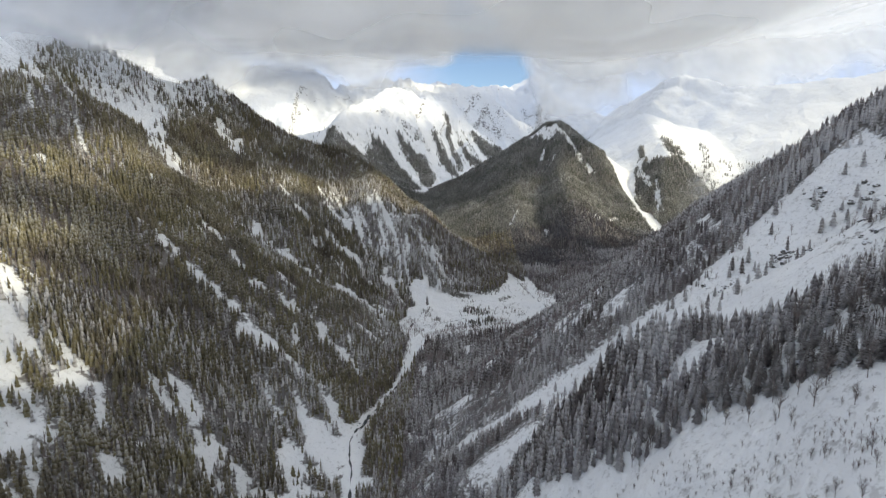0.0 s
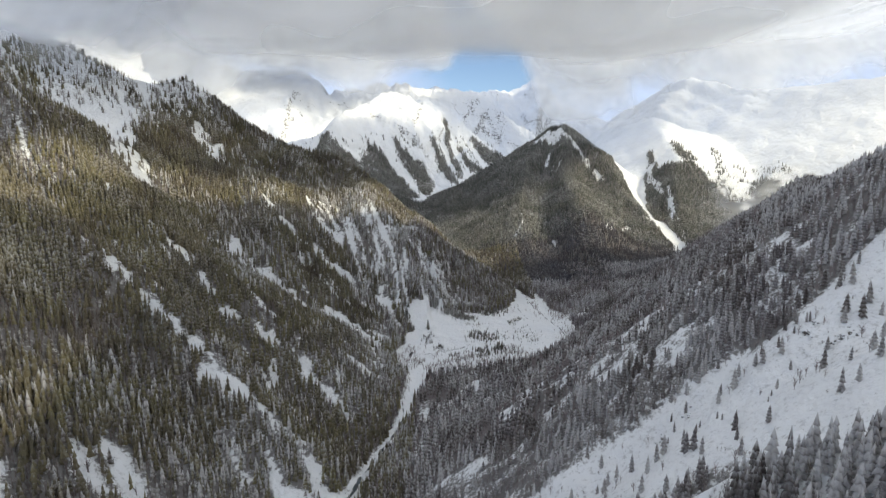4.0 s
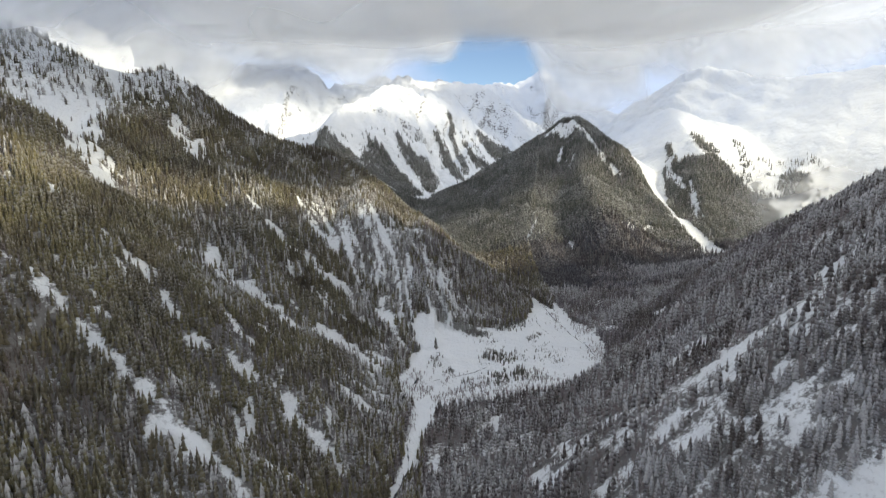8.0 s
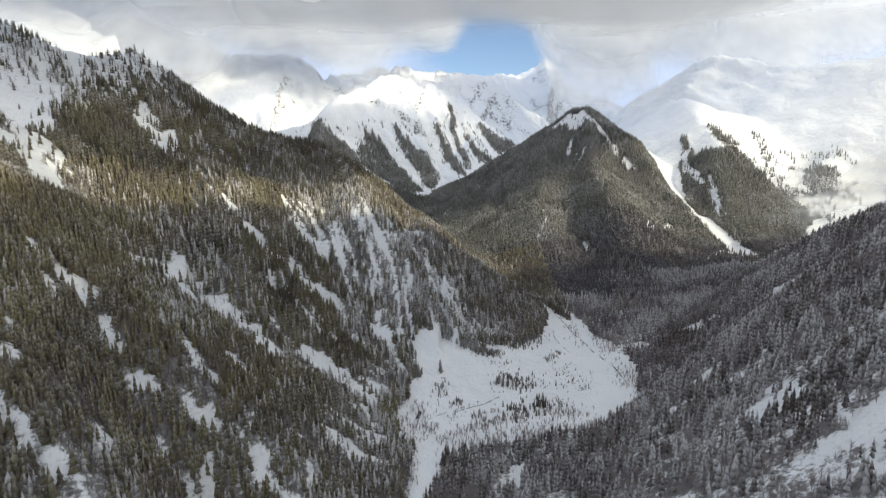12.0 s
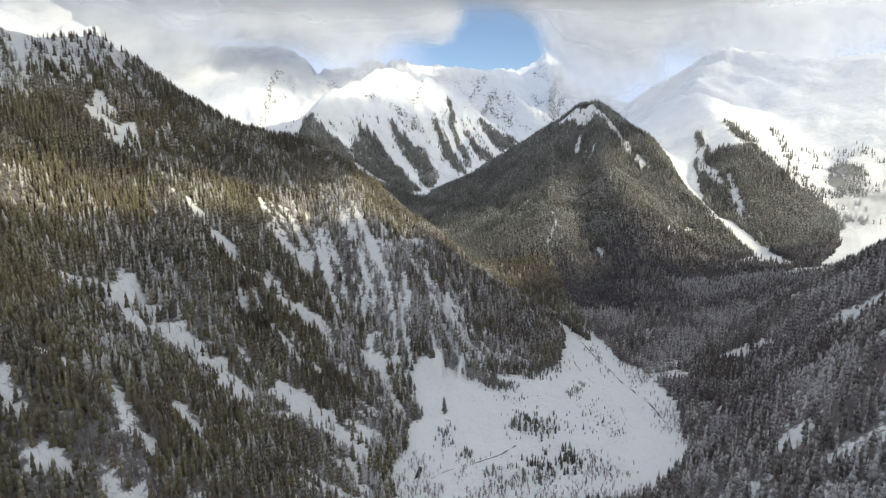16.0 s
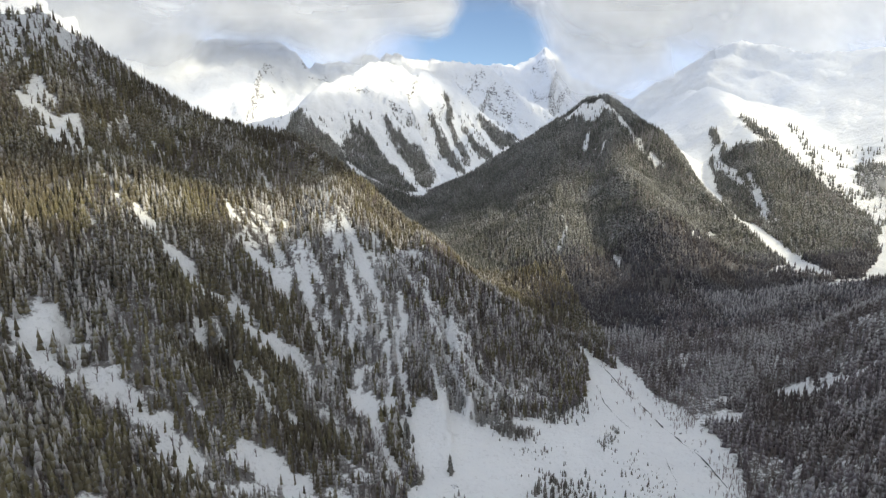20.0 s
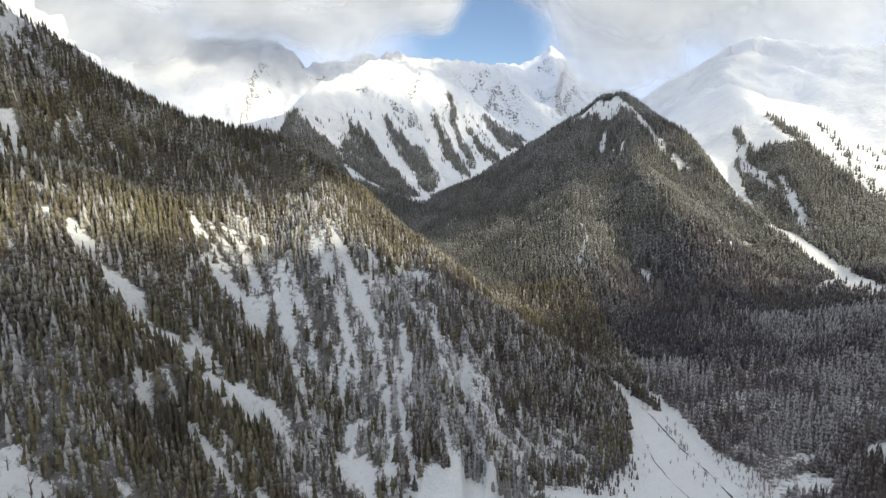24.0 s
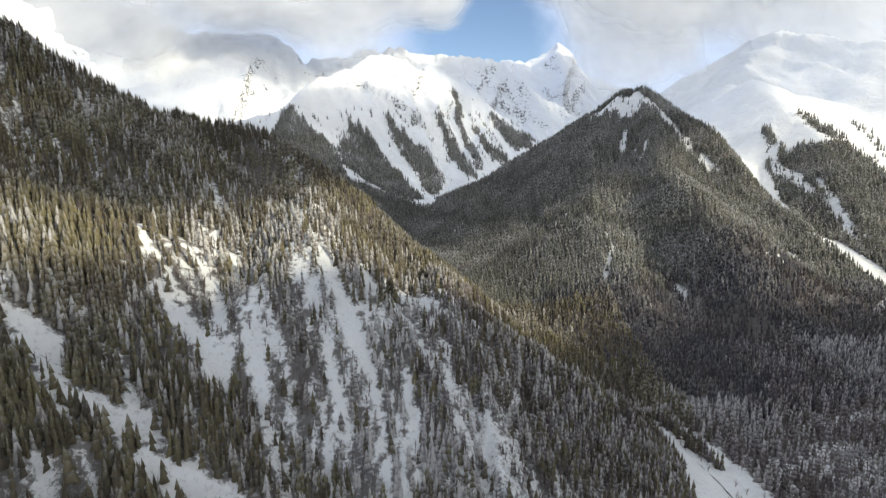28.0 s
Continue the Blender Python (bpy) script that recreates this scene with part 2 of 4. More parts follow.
# each ridge: crest corners (x, y, z), and the fall of its left and right flank
RIDGES = {
    "left_wall": ([(-760, -500, 520), (-788, 304, 466), (-757, 597, 494), (-840, 860, 441)], 0.90, 0.88),
    "near_rib": ([(-800, 640, 440), (-482, 668, 294), (-344, 694, 177), (-239, 645, 91), (-148, 592, 34)], 0.92, 0.82),
    "near_spur": ([(-900, 900, 480), (-582, 861, 401), (-508, 842, 314), (-357, 820, 190), (-212, 783, 94), (-106, 736, -1)], 0.39, 0.54),
    "left_mountain": ([(-1500, 1100, 820), (-1050, 1180, 650), (-830, 1250, 575), (-635, 1275, 455), (-587, 1391, 496), (-464, 1409, 386), (-397, 1399, 348)], 0.84, 0.72),
    "left_rib": ([(-648, 1291, 475), (-488, 1193, 326), (-377, 1138, 286), (-326, 1065, 204), (-274, 1002, 152), (-148, 973, 14)], 0.52, 0.63),
    "spur_face": ([(-210, 1448, 259), (-173, 1241, 225), (-222, 1147, 161), (-222, 1071, 125), (-192, 1002, 64)], 0.84, 0.77),
    "spur": ([(-389, 1492, 342), (-265, 1466, 311), (-212, 1447, 281), (-169, 1408, 248), (-90, 1373, 175), (-58, 1308, 171), (-51, 1252, 175), (22, 1269, 112), (43, 1252, 98), (115, 1249, 49), (139, 1249, -16)], 0.90, 0.74),
    "right_shoulder": ([(420, -600, 640), (390, -100, 500), (364, 121, 420), (337, 266, 318)], 0.85, 0.61),
    "near_nose": ([(300, 20, 400), (190, 120, 285), (148, 236, 203), (115, 289, 196), (73, 350, 105)], 0.88, 0.80),
    "right_ridge": ([(383, 329, 283), (398, 456, 350), (363, 528, 308), (404, 711, 259), (528, 876, 264), (531, 1076, 183), (655, 1228, 155), (744, 1385, 95)], 0.84, 0.60),
    # added beyond the view on the right; crest heights set the valley's shadow edge
    "unseen_shade_ridge": ([(1050, -700, 1100), (1020, -520, 930), (1010, -340, 820), (1005, -160, 870), (1000, 217, 955), (1001, 590, 806), (997, 690, 585), (1000, 1100, 425), (1002, 1279, 219)], 1.13, 0.80),
    "hill": ([(377, 2196, 331), (338, 2209, 372), (169, 2226, 285), (-15, 2215, 152), (-109, 2117, 119)], 0.42, 0.59),
    "hill_rib": ([(455, 2165, 447), (415, 1917, 257), (398, 1600, 174), (358, 1381, 12)], 0.76, 0.73),
    "hill_face": ([(189, 2224, 261), (215, 1980, 190), (230, 1673, 145), (251, 1475, 40), (274, 1385, -11)], 0.44, 0.41),
    "hill_shoulder": ([(433, 2202, 446), (562, 2040, 346), (612, 1854, 188), (634, 1627, 75)], 1.03, 0.78),
    "wooded_spur": ([(930, 2500, 515), (888, 2230, 392), (859, 2079, 314), (788, 1900, 215), (739, 1749, 132), (700, 1620, 75)], 0.35, 0.55),
    "east_mountain": ([(2600, 1900, 900), (1749, 2348, 644), (1446, 2728, 678), (1280, 2960, 760), (1050, 3400, 620)], 0.69, 0.60),
    "east_foot": ([(1500, 2250, 420), (1200, 2060, 265), (1100, 1949, 222), (1010, 1800, 120)], 0.46, 0.56),
    "east_rib": ([(1440, 2750, 680), (1370, 2650, 590), (1310, 2520, 440), (1250, 2380, 325)], 0.90, 0.75),
    "snow_mountain": ([(-649, 2498, 413), (-518, 2521, 447), (-460, 2688, 547), (-408, 2818, 611), (-312, 2961, 665), (-236, 3064, 711), (-71, 3020, 645), (64, 2960, 555), (170, 2898, 469), (330, 2850, 345)], 0.90, 0.56),
    "back_ridge": ([(-268, 3500, 805), (-73, 3500, 790), (94, 3500, 766), (204, 3480, 748), (310, 3440, 690), (434, 3360, 582), (556, 3300, 488)], 0.60, 0.66),
    "snow_rib": ([(-525, 2583, 452), (-303, 2417, 301), (-110, 2351, 148)], 0.71, 0.59),
    "far_range": ([(-2600, 3300, 1250), (-1967, 3300, 1100), (-1674, 3400, 985), (-1255, 3500, 915), (-902, 3600, 920), (-709, 3600, 812), (-544, 3650, 835), (-254, 3800, 850), (280, 4300, 875), (542, 4350, 892), (652, 4350, 936), (724, 4350, 990), (831, 4330, 912), (929, 4280, 806), (1051, 4200, 724), (1265, 4100, 640), (2200, 4200, 690)], 0.70, 0.63),
}
# the stream up the valley, and the brook behind the hill: (x, y, z)
STREAM = [(-70, -300, -100), (-75, 200, -65), (-85, 430, -38), (-100, 540, -26), (-78, 640, -20), (-55, 720, -15), (-40, 860, -2), (60, 960, 5), (190, 1080, 8), (200, 1230, 12), (165, 1345, 18), (70, 1650, 60), (-60, 2000, 110), (-120, 2400, 150)]
BROOK = [(200, 1230, 10), (430, 1420, 32), (690, 1613, 70), (730, 1760, 120), (760, 2000, 200), (820, 2600, 420)]


def height(x, y):
    """The land's height at x, y (arrays)."""
    x, y = np.asarray(x, float), np.asarray(y, float)
    wx, wy = x + 26 * fbm(x, y, 210, 3), y + 26 * fbm(x + 900, y, 210, 3)
    d1, (z1,), _ = nearest(x, y, STREAM)
    d2, (z2,), _ = nearest(x, y, BROOK)
    fan = np.where((x < 150) & (y > 900) & (y < 1330), 0.145, 0.10)
    h = np.minimum(z1 + fan * d1, z2 + 0.14 * d2)
    near = np.clip(h * 0 + (2600 - y) / 800, 0, 1)
    h = h * near - 50 * (1 - near)
    for crest, left, right in RIDGES.values():
        d, (z,), side = nearest(wx, wy, crest)
        fall = np.where(side > 0, left, right)
        h = smooth_max(h, z - fall * (np.hypot(d, 12) - 12), 12)
    dip = 34 * np.exp(-((x - 190) / 55) ** 2 - ((y - 925) / 60) ** 2)
    h = np.where(y < 1100, np.maximum(h - dip, np.minimum(h, z1 + 0.04 * d1)), h)
    steep = np.clip((h - np.minimum(z1 + 0.1 * d1, z2 + 0.14 * d2)) / 60, 0, 1)
    far = np.clip((y - 2200) / 900, 0, 1)
    h = h + steep * (22 * fbm(x, y, 95, 4) + 5 * fbm(x, y, 26, 3) + 50 * far * fbm(x + 300, y, 330, 5) + 60 * far * (0.26 - np.abs(fbm(x + 80, y + 40, 260, 5)) * 2.6))
    # furrows down the face of the snow mountains
    furrow = (0.12 - np.abs(fbm(x + 0.55 * y, y * 0.28, 85, 3)) * 2.8) * 30 + (0.12 - np.abs(fbm(x - 400, y * 0.5, 38, 3)) * 2.8) * 9
    h = h + furrow * np.clip((y - 2350) / 500, 0, 1) * np.where((x > 950) & (y < 3200), 1.7, 1) * np.clip((h - 260) / 150, 0, 1)
    mound = 7 * np.exp(-((x - 128) / 34) ** 2 - ((y - 1035) / 36) ** 2) + 5 * np.exp(-((x + 20) / 26) ** 2 - ((y - 965) / 14) ** 2)
    return h + mound + 1.6 * (1 - steep) * fbm(x, y, 22, 3)


# ---- the land: one sheet of snow-covered ground ----
def steps(stops):
    """Grid lines: (start, end, spacing) runs joined."""
    out = []
    for a, b, s in stops:
        out += list(np.arange(a, b, s))
    return np.array(out + [stops[-1][1]], float)


def sheet(name, xs, ys, zs):
    nx, ny = len(xs), len(ys)
    gx, gy = np.meshgrid(xs, ys)
    co = np.stack([gx.ravel(), gy.ravel(), zs.ravel()], 1)
    i = np.arange(ny - 1)[:, None] * nx + np.arange(nx - 1)[None, :]
    quads = np.stack([i, i + 1, i + nx + 1, i + nx], -1).reshape(-1, 4)
    return solid(name, co, quads)


def solid(name, co, faces, smooth=True):
    """A mesh from numpy arrays of places and of faces that all have as many corners."""
    me = bpy.data.meshes.new(name)
    k = faces.shape[1]
    me.vertices.add(len(co)), me.loops.add(faces.size), me.polygons.add(len(faces))
    me.vertices.foreach_set("co", co.astype(np.float32).ravel())
    me.loops.foreach_set("vertex_index", faces.astype(np.int32).ravel())
    me.polygons.foreach_set("loop_start", np.arange(0, faces.size, k, dtype=np.int32))
    if smooth:
        me.polygons.foreach_set("use_smooth", np.ones(len(faces), bool))
    me.update(calc_edges=True)
    return me


XS = steps([(-3400, -900, 50), (-900, -640, 10), (-640, 520, 4.5), (520, 1100, 10), (1100, 1900, 14), (1900, 3600, 50)])
YS = steps([(-900, -100, 40), (-100, 1480, 4.5), (1480, 2300, 8), (2300, 3300, 13), (3300, 4800, 25)])
GX, GY = np.meshgrid(XS, YS)
GZ = height(GX, GY)
FALL_Y, FALL_X = np.gradient(GZ, YS, XS)
STEEP = np.hypot(FALL_X, FALL_Y)


def on_grid(values, x, y):
    """Values of the grid at places, between the grid's lines."""
    i = np.clip(np.searchsorted(XS, x) - 1, 0, len(XS) - 2)
    j = np.clip(np.searchsorted(YS, y) - 1, 0, len(YS) - 2)
    u, v = (x - XS[i]) / (XS[i + 1] - XS[i]), (y - YS[j]) / (YS[j + 1] - YS[j])
    return (values[j, i] * (1 - u) + values[j, i + 1] * u) * (1 - v) + (values[j + 1, i] * (1 - u) + values[j + 1, i + 1] * u) * v


land = new("ground", sheet("ground", XS, YS, GZ))
land.data.materials.append(SNOW)
tagged(land, "steep alpine valley of snow over rock and brush", "ground", kind="structure")


# ---- woods ----
# open strips and glades in the woods: half width, and the line down the slope (x, y)
LEFT_CHUTES = [
    (4, [(-414, 741), (-359, 678)]),
    (3, [(-353, 685), (-344, 678), (-331, 672)]),
    (4, [(-326, 670), (-310, 662), (-295, 655)]),
    (4, [(-288, 654), (-275, 646)]),
    (7, [(-263, 643), (-253, 641), (-243, 637)]),
    (9, [(-236, 630), (-221, 625), (-205, 619)]),
    (6, [(-212, 625), (-193, 615), (-178, 607)]),
    (5, [(-264, 694), (-253, 677)]),
    (4, [(-368, 754), (-323, 695)]),
    (8, [(-368, 815), (-352, 810)]),
    (8, [(-347, 810), (-334, 800)]),
    (4, [(-322, 792), (-312, 782), (-297, 772), (-285, 763)]),
    (7, [(-270, 761), (-259, 759)]),
    (5, [(-240, 766), (-231, 758)]),
    (5, [(-220, 760), (-214, 758)]),
    (4, [(-245, 729), (-237, 717)]),
    (4, [(-227, 728), (-207, 694), (-190, 658)]),
    (4, [(-215, 739), (-202, 705)]),
    (4, [(-179, 752), (-172, 735)]),
    (4, [(-141, 764), (-135, 749)]),
    (11, [(-128, 814), (-113, 809)]),
    (5, [(-143, 728), (-128, 723), (-118, 709)]),
    (4, [(-395, 821), (-387, 813)]),
    (10, [(-446, 831), (-445, 842)]),
]
LOWER_CHUTES = [
    (10, [(-414, 491), (-388, 465), (-366, 429), (-338, 388), (-323, 365)]),
    (8, [(-329, 434), (-324, 442)]),
    (6, [(-326, 400), (-313, 387)]),
    (3, [(-306, 449), (-287, 419)]),
    (9, [(-260, 510), (-247, 492), (-236, 479)]),
    (9, [(-220, 467), (-206, 449)]),
    (5, [(-280, 487), (-261, 479)]),
    (8, [(-164, 521), (-149, 491), (-137, 464)]),
    (17, [(-135, 535), (-114, 514), (-99, 487)]),
    (6, [(-196, 468), (-180, 451)]),
    (4, [(-270, 397), (-261, 390)]),
    (4, [(-301, 358), (-289, 344)]),
    (5, [(-140, 582), (-116, 557), (-101, 542)]),
    (3, [(-275, 836), (-258, 815), (-243, 796)]),
    (3, [(-237, 850), (-230, 840)]),
    (3, [(-221, 842), (-208, 822)]),
    (4, [(-232, 796), (-226, 791)]),
    (2, [(-324, 905), (-310, 888)]),
]
GULLY_CHUTES = [
    (11, [(-342, 960), (-333, 985), (-322, 976)]),
    (10, [(-310, 964), (-287, 954), (-272, 953)]),
    (11, [(-264, 951), (-239, 942), (-217, 944)]),
    (12, [(-196, 959), (-175, 964), (-163, 964)]),
    (12, [(-159, 958), (-133, 944), (-115, 927)]),
    (7, [(-119, 901), (-100, 875), (-85, 847)]),
    (12, [(-375, 939), (-366, 946)]),
    (9, [(-344, 951), (-326, 949), (-310, 950)]),
    (8, [(-302, 962), (-281, 956), (-271, 952)]),
    (6, [(-257, 950), (-238, 938)]),
    (11, [(-235, 929), (-214, 931)]),
    (11, [(-191, 964), (-169, 971), (-153, 964)]),
    (10, [(-144, 948), (-123, 937), (-107, 918)]),
    (7, [(-336, 1111), (-323, 1105), (-307, 1100)]),
    (9, [(-300, 1101), (-290, 1100)]),
    (6, [(-284, 1096), (-272, 1085), (-260, 1079)]),
    (7, [(-246, 1082), (-232, 1081)]),
    (7, [(-222, 1074), (-208, 1072), (-193, 1072)]),
    (5, [(-182, 1080), (-174, 1075), (-165, 1071)]),
    (4, [(-252, 1107), (-243, 1102), (-232, 1081)]),
    (4, [(-228, 1093), (-221, 1079)]),
    (5, [(-255, 1034), (-252, 1042)]),
    (2, [(-247, 1038), (-237, 1021)]),
]
SPUR_CHUTES = [
    (3, [(-302, 1235), (-279, 1196), (-271, 1186)]),
    (4, [(-266, 1195), (-255, 1185)]),
    (6, [(-244, 1168), (-230, 1145)]),
    (2, [(-260, 1147), (-254, 1135)]),
    (5, [(-280, 1339), (-256, 1278), (-231, 1210)]),
    (4, [(-226, 1190), (-211, 1159)]),
    (8, [(-204, 1152), (-199, 1138)]),
    (4, [(-192, 1159), (-180, 1142), (-172, 1130)]),
    (4, [(-168, 1120), (-162, 1104), (-153, 1088), (-144, 1073)]),
    (5, [(-203, 1239), (-187, 1190), (-174, 1166)]),
    (9, [(-179, 1234), (-167, 1213), (-162, 1198)]),
    (4, [(-164, 1191), (-166, 1163), (-165, 1139)]),
    (3, [(-144, 1206), (-138, 1185), (-139, 1169)]),
    (3, [(-147, 1151), (-141, 1125), (-142, 1111)]),
    (4, [(-134, 1166), (-130, 1142), (-124, 1122)]),
    (3, [(-126, 1179), (-121, 1154), (-120, 1126)]),
    (5, [(-120, 1248), (-113, 1209), (-116, 1193)]),
]
FACE_CHUTES = [
    (4, [(-106, 1156), (-102, 1128), (-95, 1111)]),
    (7, [(-98, 1106), (-110, 1101), (-118, 1096)]),
    (5, [(-93, 1100), (-89, 1088)]),
    (4, [(-81, 1175), (-77, 1156), (-70, 1135)]),
    (3, [(-86, 1130), (-80, 1099), (-76, 1078)]),
    (9, [(-69, 1234), (-60, 1211)]),
    (6, [(-55, 1199), (-51, 1181), (-49, 1159)]),
    (2, [(-47, 1146), (-44, 1120), (-39, 1112)]),
    (5, [(-24, 1151), (-24, 1143)]),
    (4, [(-12, 1185), (-12, 1177)]),
    (4, [(8, 1145), (10, 1131)]),
    (5, [(26, 1159), (26, 1135)]),
    (5, [(-46, 1095), (-42, 1082)]),
    (4, [(-28, 1098), (-25, 1089)]),
    (3, [(-90, 1332), (-87, 1309)]),
    (8, [(-336, 1371), (-349, 1427)]),
    (4, [(-439, 1336), (-415, 1316), (-398, 1305)]),
]
PEAK_CHUTES = [
    (28, [(-634, 1141), (-595, 1100), (-499, 979)]),
    (13, [(-488, 978), (-477, 976)]),
    (16, [(-513, 1233), (-477, 1202), (-437, 1168), (-420, 1195)]),
    (7, [(-349, 1434), (-325, 1363)]),
    (4, [(-323, 1266), (-274, 1191)]),
    (7, [(-257, 1177), (-240, 1166), (-205, 1135)]),
    (8, [(-539, 1277), (-507, 1241), (-474, 1218)]),
    (12, [(-459, 1207), (-441, 1206), (-396, 1154)]),
    (4, [(-373, 1127), (-351, 1110)]),
]
RIGHT_CHUTES = [
    (12, [(276, 629), (285, 630)]),
    (8, [(199, 552), (219, 571), (240, 595)]),
    (27, [(194, 596), (213, 605), (211, 586)]),
    (8, [(168, 568), (184, 582)]),
    (18, [(192, 690), (206, 691)]),
    (10, [(119, 562), (130, 565)]),
    (9, [(107, 626), (113, 633)]),
    (15, [(58, 612), (76, 622)]),
    (8, [(84, 553), (101, 555)]),
    (9, [(126, 537), (132, 535)]),
    (5, [(151, 558), (153, 563)]),
    (4, [(206, 508), (213, 519)]),
    (4, [(191, 495), (199, 503)]),
    (3, [(157, 480), (171, 500), (183, 526)]),
    (5, [(178, 528), (186, 538)]),
    (9, [(31, 782), (44, 800)]),
    (5, [(-28, 740), (-28, 719)]),
    (14, [(337, 1108), (350, 1085), (363, 1066)]),
    (14, [(386, 1023), (401, 1007), (416, 988)]),
    (13, [(210, 808), (215, 805)]),
]
FAR_CHUTES = [
    (11, [(448, 1568), (550, 1685)]),
    (12, [(634, 1745), (669, 1717), (659, 1643)]),
    (22, [(638, 1554), (639, 1494)]),
    (12, [(617, 1425), (688, 1444), (779, 1488)]),
    (8, [(778, 1962), (748, 1858), (714, 1761)]),
    (8, [(470, 2113), (484, 2066), (505, 2016), (535, 1975), (552, 1950)]),
    (6, [(386, 2069), (370, 2035)]),
    (6, [(303, 1580), (304, 1552)]),
    (4, [(233, 1664), (199, 1597)]),
    (9, [(-10, 2440), (10, 2380), (60, 2330)]),
]


def streaks(x, y, size, reach, seed=0, count=5):
    """Noise drawn out down the fall line: -1 to 1 or so."""
    total = np.zeros(x.shape)
    for way in (-1, 1):
        px, py = x.copy(), y.copy()
        for k in range(count):
            total += value_noise((0.8 * px + 0.6 * py) / size + 31 * seed, (0.8 * py - 0.6 * px) / size + 7 * seed) - 0.5
            fx, fy = on_grid(SOFT_X, px, py), on_grid(SOFT_Y, px, py)
            run = np.hypot(fx, fy) + 1e-6
            px, py = px + way * reach * fx / run, py + way * reach * fy / run
    return total / (2.4 * math.sqrt(count / 5))


def softened(values, rounds=6):
    for _ in range(rounds):
        values = (np.roll(values, 2, 0) + np.roll(values, -2, 0) + np.roll(values, 2, 1) + np.roll(values, -2, 1) + values) / 5
    return values


SOFT_X, SOFT_Y = softened(FALL_X, 24), softened(FALL_Y, 24)
# how open the woods are: middle x, y, reach in x and y, amount
OPENNESS = [(-110, 1200, 125, 110, 0.74), (-190, 1200, 90, 90, 0.62), (-40, 1130, 110, 55, 0.7), (40, 1122, 80, 45, 0.74), (20, 1185, 70, 50, 0.5), (-105, 960, 36, 60, 0.8), (-115, 1065, 50, 50, 0.7), (-100, 870, 24, 50, 0.75), (245, 1110, 40, 55, 1.0), (-150, 935, 80, 45, 0.75), (-140, 540, 90, 110, 0.62), (-170, 780, 80, 80, 0.5), (-120, 830, 50, 60, 0.66), (-200, 650, 70, 90, 0.48), (-200, 1275, 70, 55, 0.95), (-235, 1235, 50, 40, 0.7), (-150, 1230, 50, 50, 0.8), (170, 600, 120, 130, 0.5), (60, 480, 80, 120, 0.5),
            (-640, 1160, 90, 90, 0.85), (-660, 1300, 90, 90, 0.8), (-560, 1330, 70, 70, 0.55), (-600, 860, 70, 60, 0.5), (400, 1040, 100, 100, 0.3), (300, 700, 90, 120, 0.4), (-380, 420, 60, 90, 0.4)]


# the broad open snow slope near the start: its rim (x, y)
SWATH = [(345, 440), (327, 451), (295, 455), (262, 457), (220, 440), (190, 452), (150, 458), (92, 466), (51, 472), (3, 468), (-20, 440), (48, 400), (82, 357), (122, 362), (150, 345), (169, 336), (190, 328), (215, 325), (260, 310), (330, 300), (345, 440)]
# the wood on the near nose: its rim (x, y)
NOSE = [(131, 152), (120, 173), (109, 191), (90, 198), (68, 220), (45, 234), (30, 278), (42, 298), (62, 300), (90, 284), (118, 277), (150, 288), (185, 283), (240, 270), (245, 240), (200, 190), (160, 160), (131, 152)]


def inside(x, y, rim):
    """True within a closed line of corners."""
    odd = np.zeros(x.shape, bool)
    for (ax, ay), (bx, by) in zip(rim, rim[1:]):
        if ay != by:
            odd ^= ((ay > y) != (by > y)) & (x < (bx - ax) * (y - ay) / (by - ay) + ax)
    return odd


def glades(x, y):
    """1 in the middle of the open strips, 0 outside."""
    best = np.zeros(x.shape)
    fray = 1 + 3.4 * fbm(x, y, 13, 4)
    for part_of, lines in ((1.0, LEFT_CHUTES), (1.35, LOWER_CHUTES), (0.95, GULLY_CHUTES), (0.42, SPUR_CHUTES), (0.45, FACE_CHUTES), (0.85, PEAK_CHUTES), (0.75, RIGHT_CHUTES), (0.85, FAR_CHUTES)):
        for wide, line in lines:
            lo, hi = np.min(line, 0) - wide * 2, np.max(line, 0) + wide * 2
            box = np.nonzero((x > lo[0]) & (x < hi[0]) & (y > lo[1]) & (y < hi[1]))[0]
            if len(box):
                d, _, _ = nearest(x[box], y[box], line)
                best[box] = np.maximum(best[box], np.clip((wide * part_of * fray[box] - d) / 2.0 + 0.5, 0, 1))
    near = np.nonzero((x > -30) & (x < 360) & (y > 290) & (y < 490))[0]
    if len(near):
        d, _, _ = nearest(x[near], y[near], SWATH)
        d = np.where(inside(x[near], y[near], SWATH), d, -d)
        best[near] = np.maximum(best[near], np.clip((d + 12 * fbm(x[near], y[near], 14, 4)) / 3 + 0.5, 0, 1))
    return best


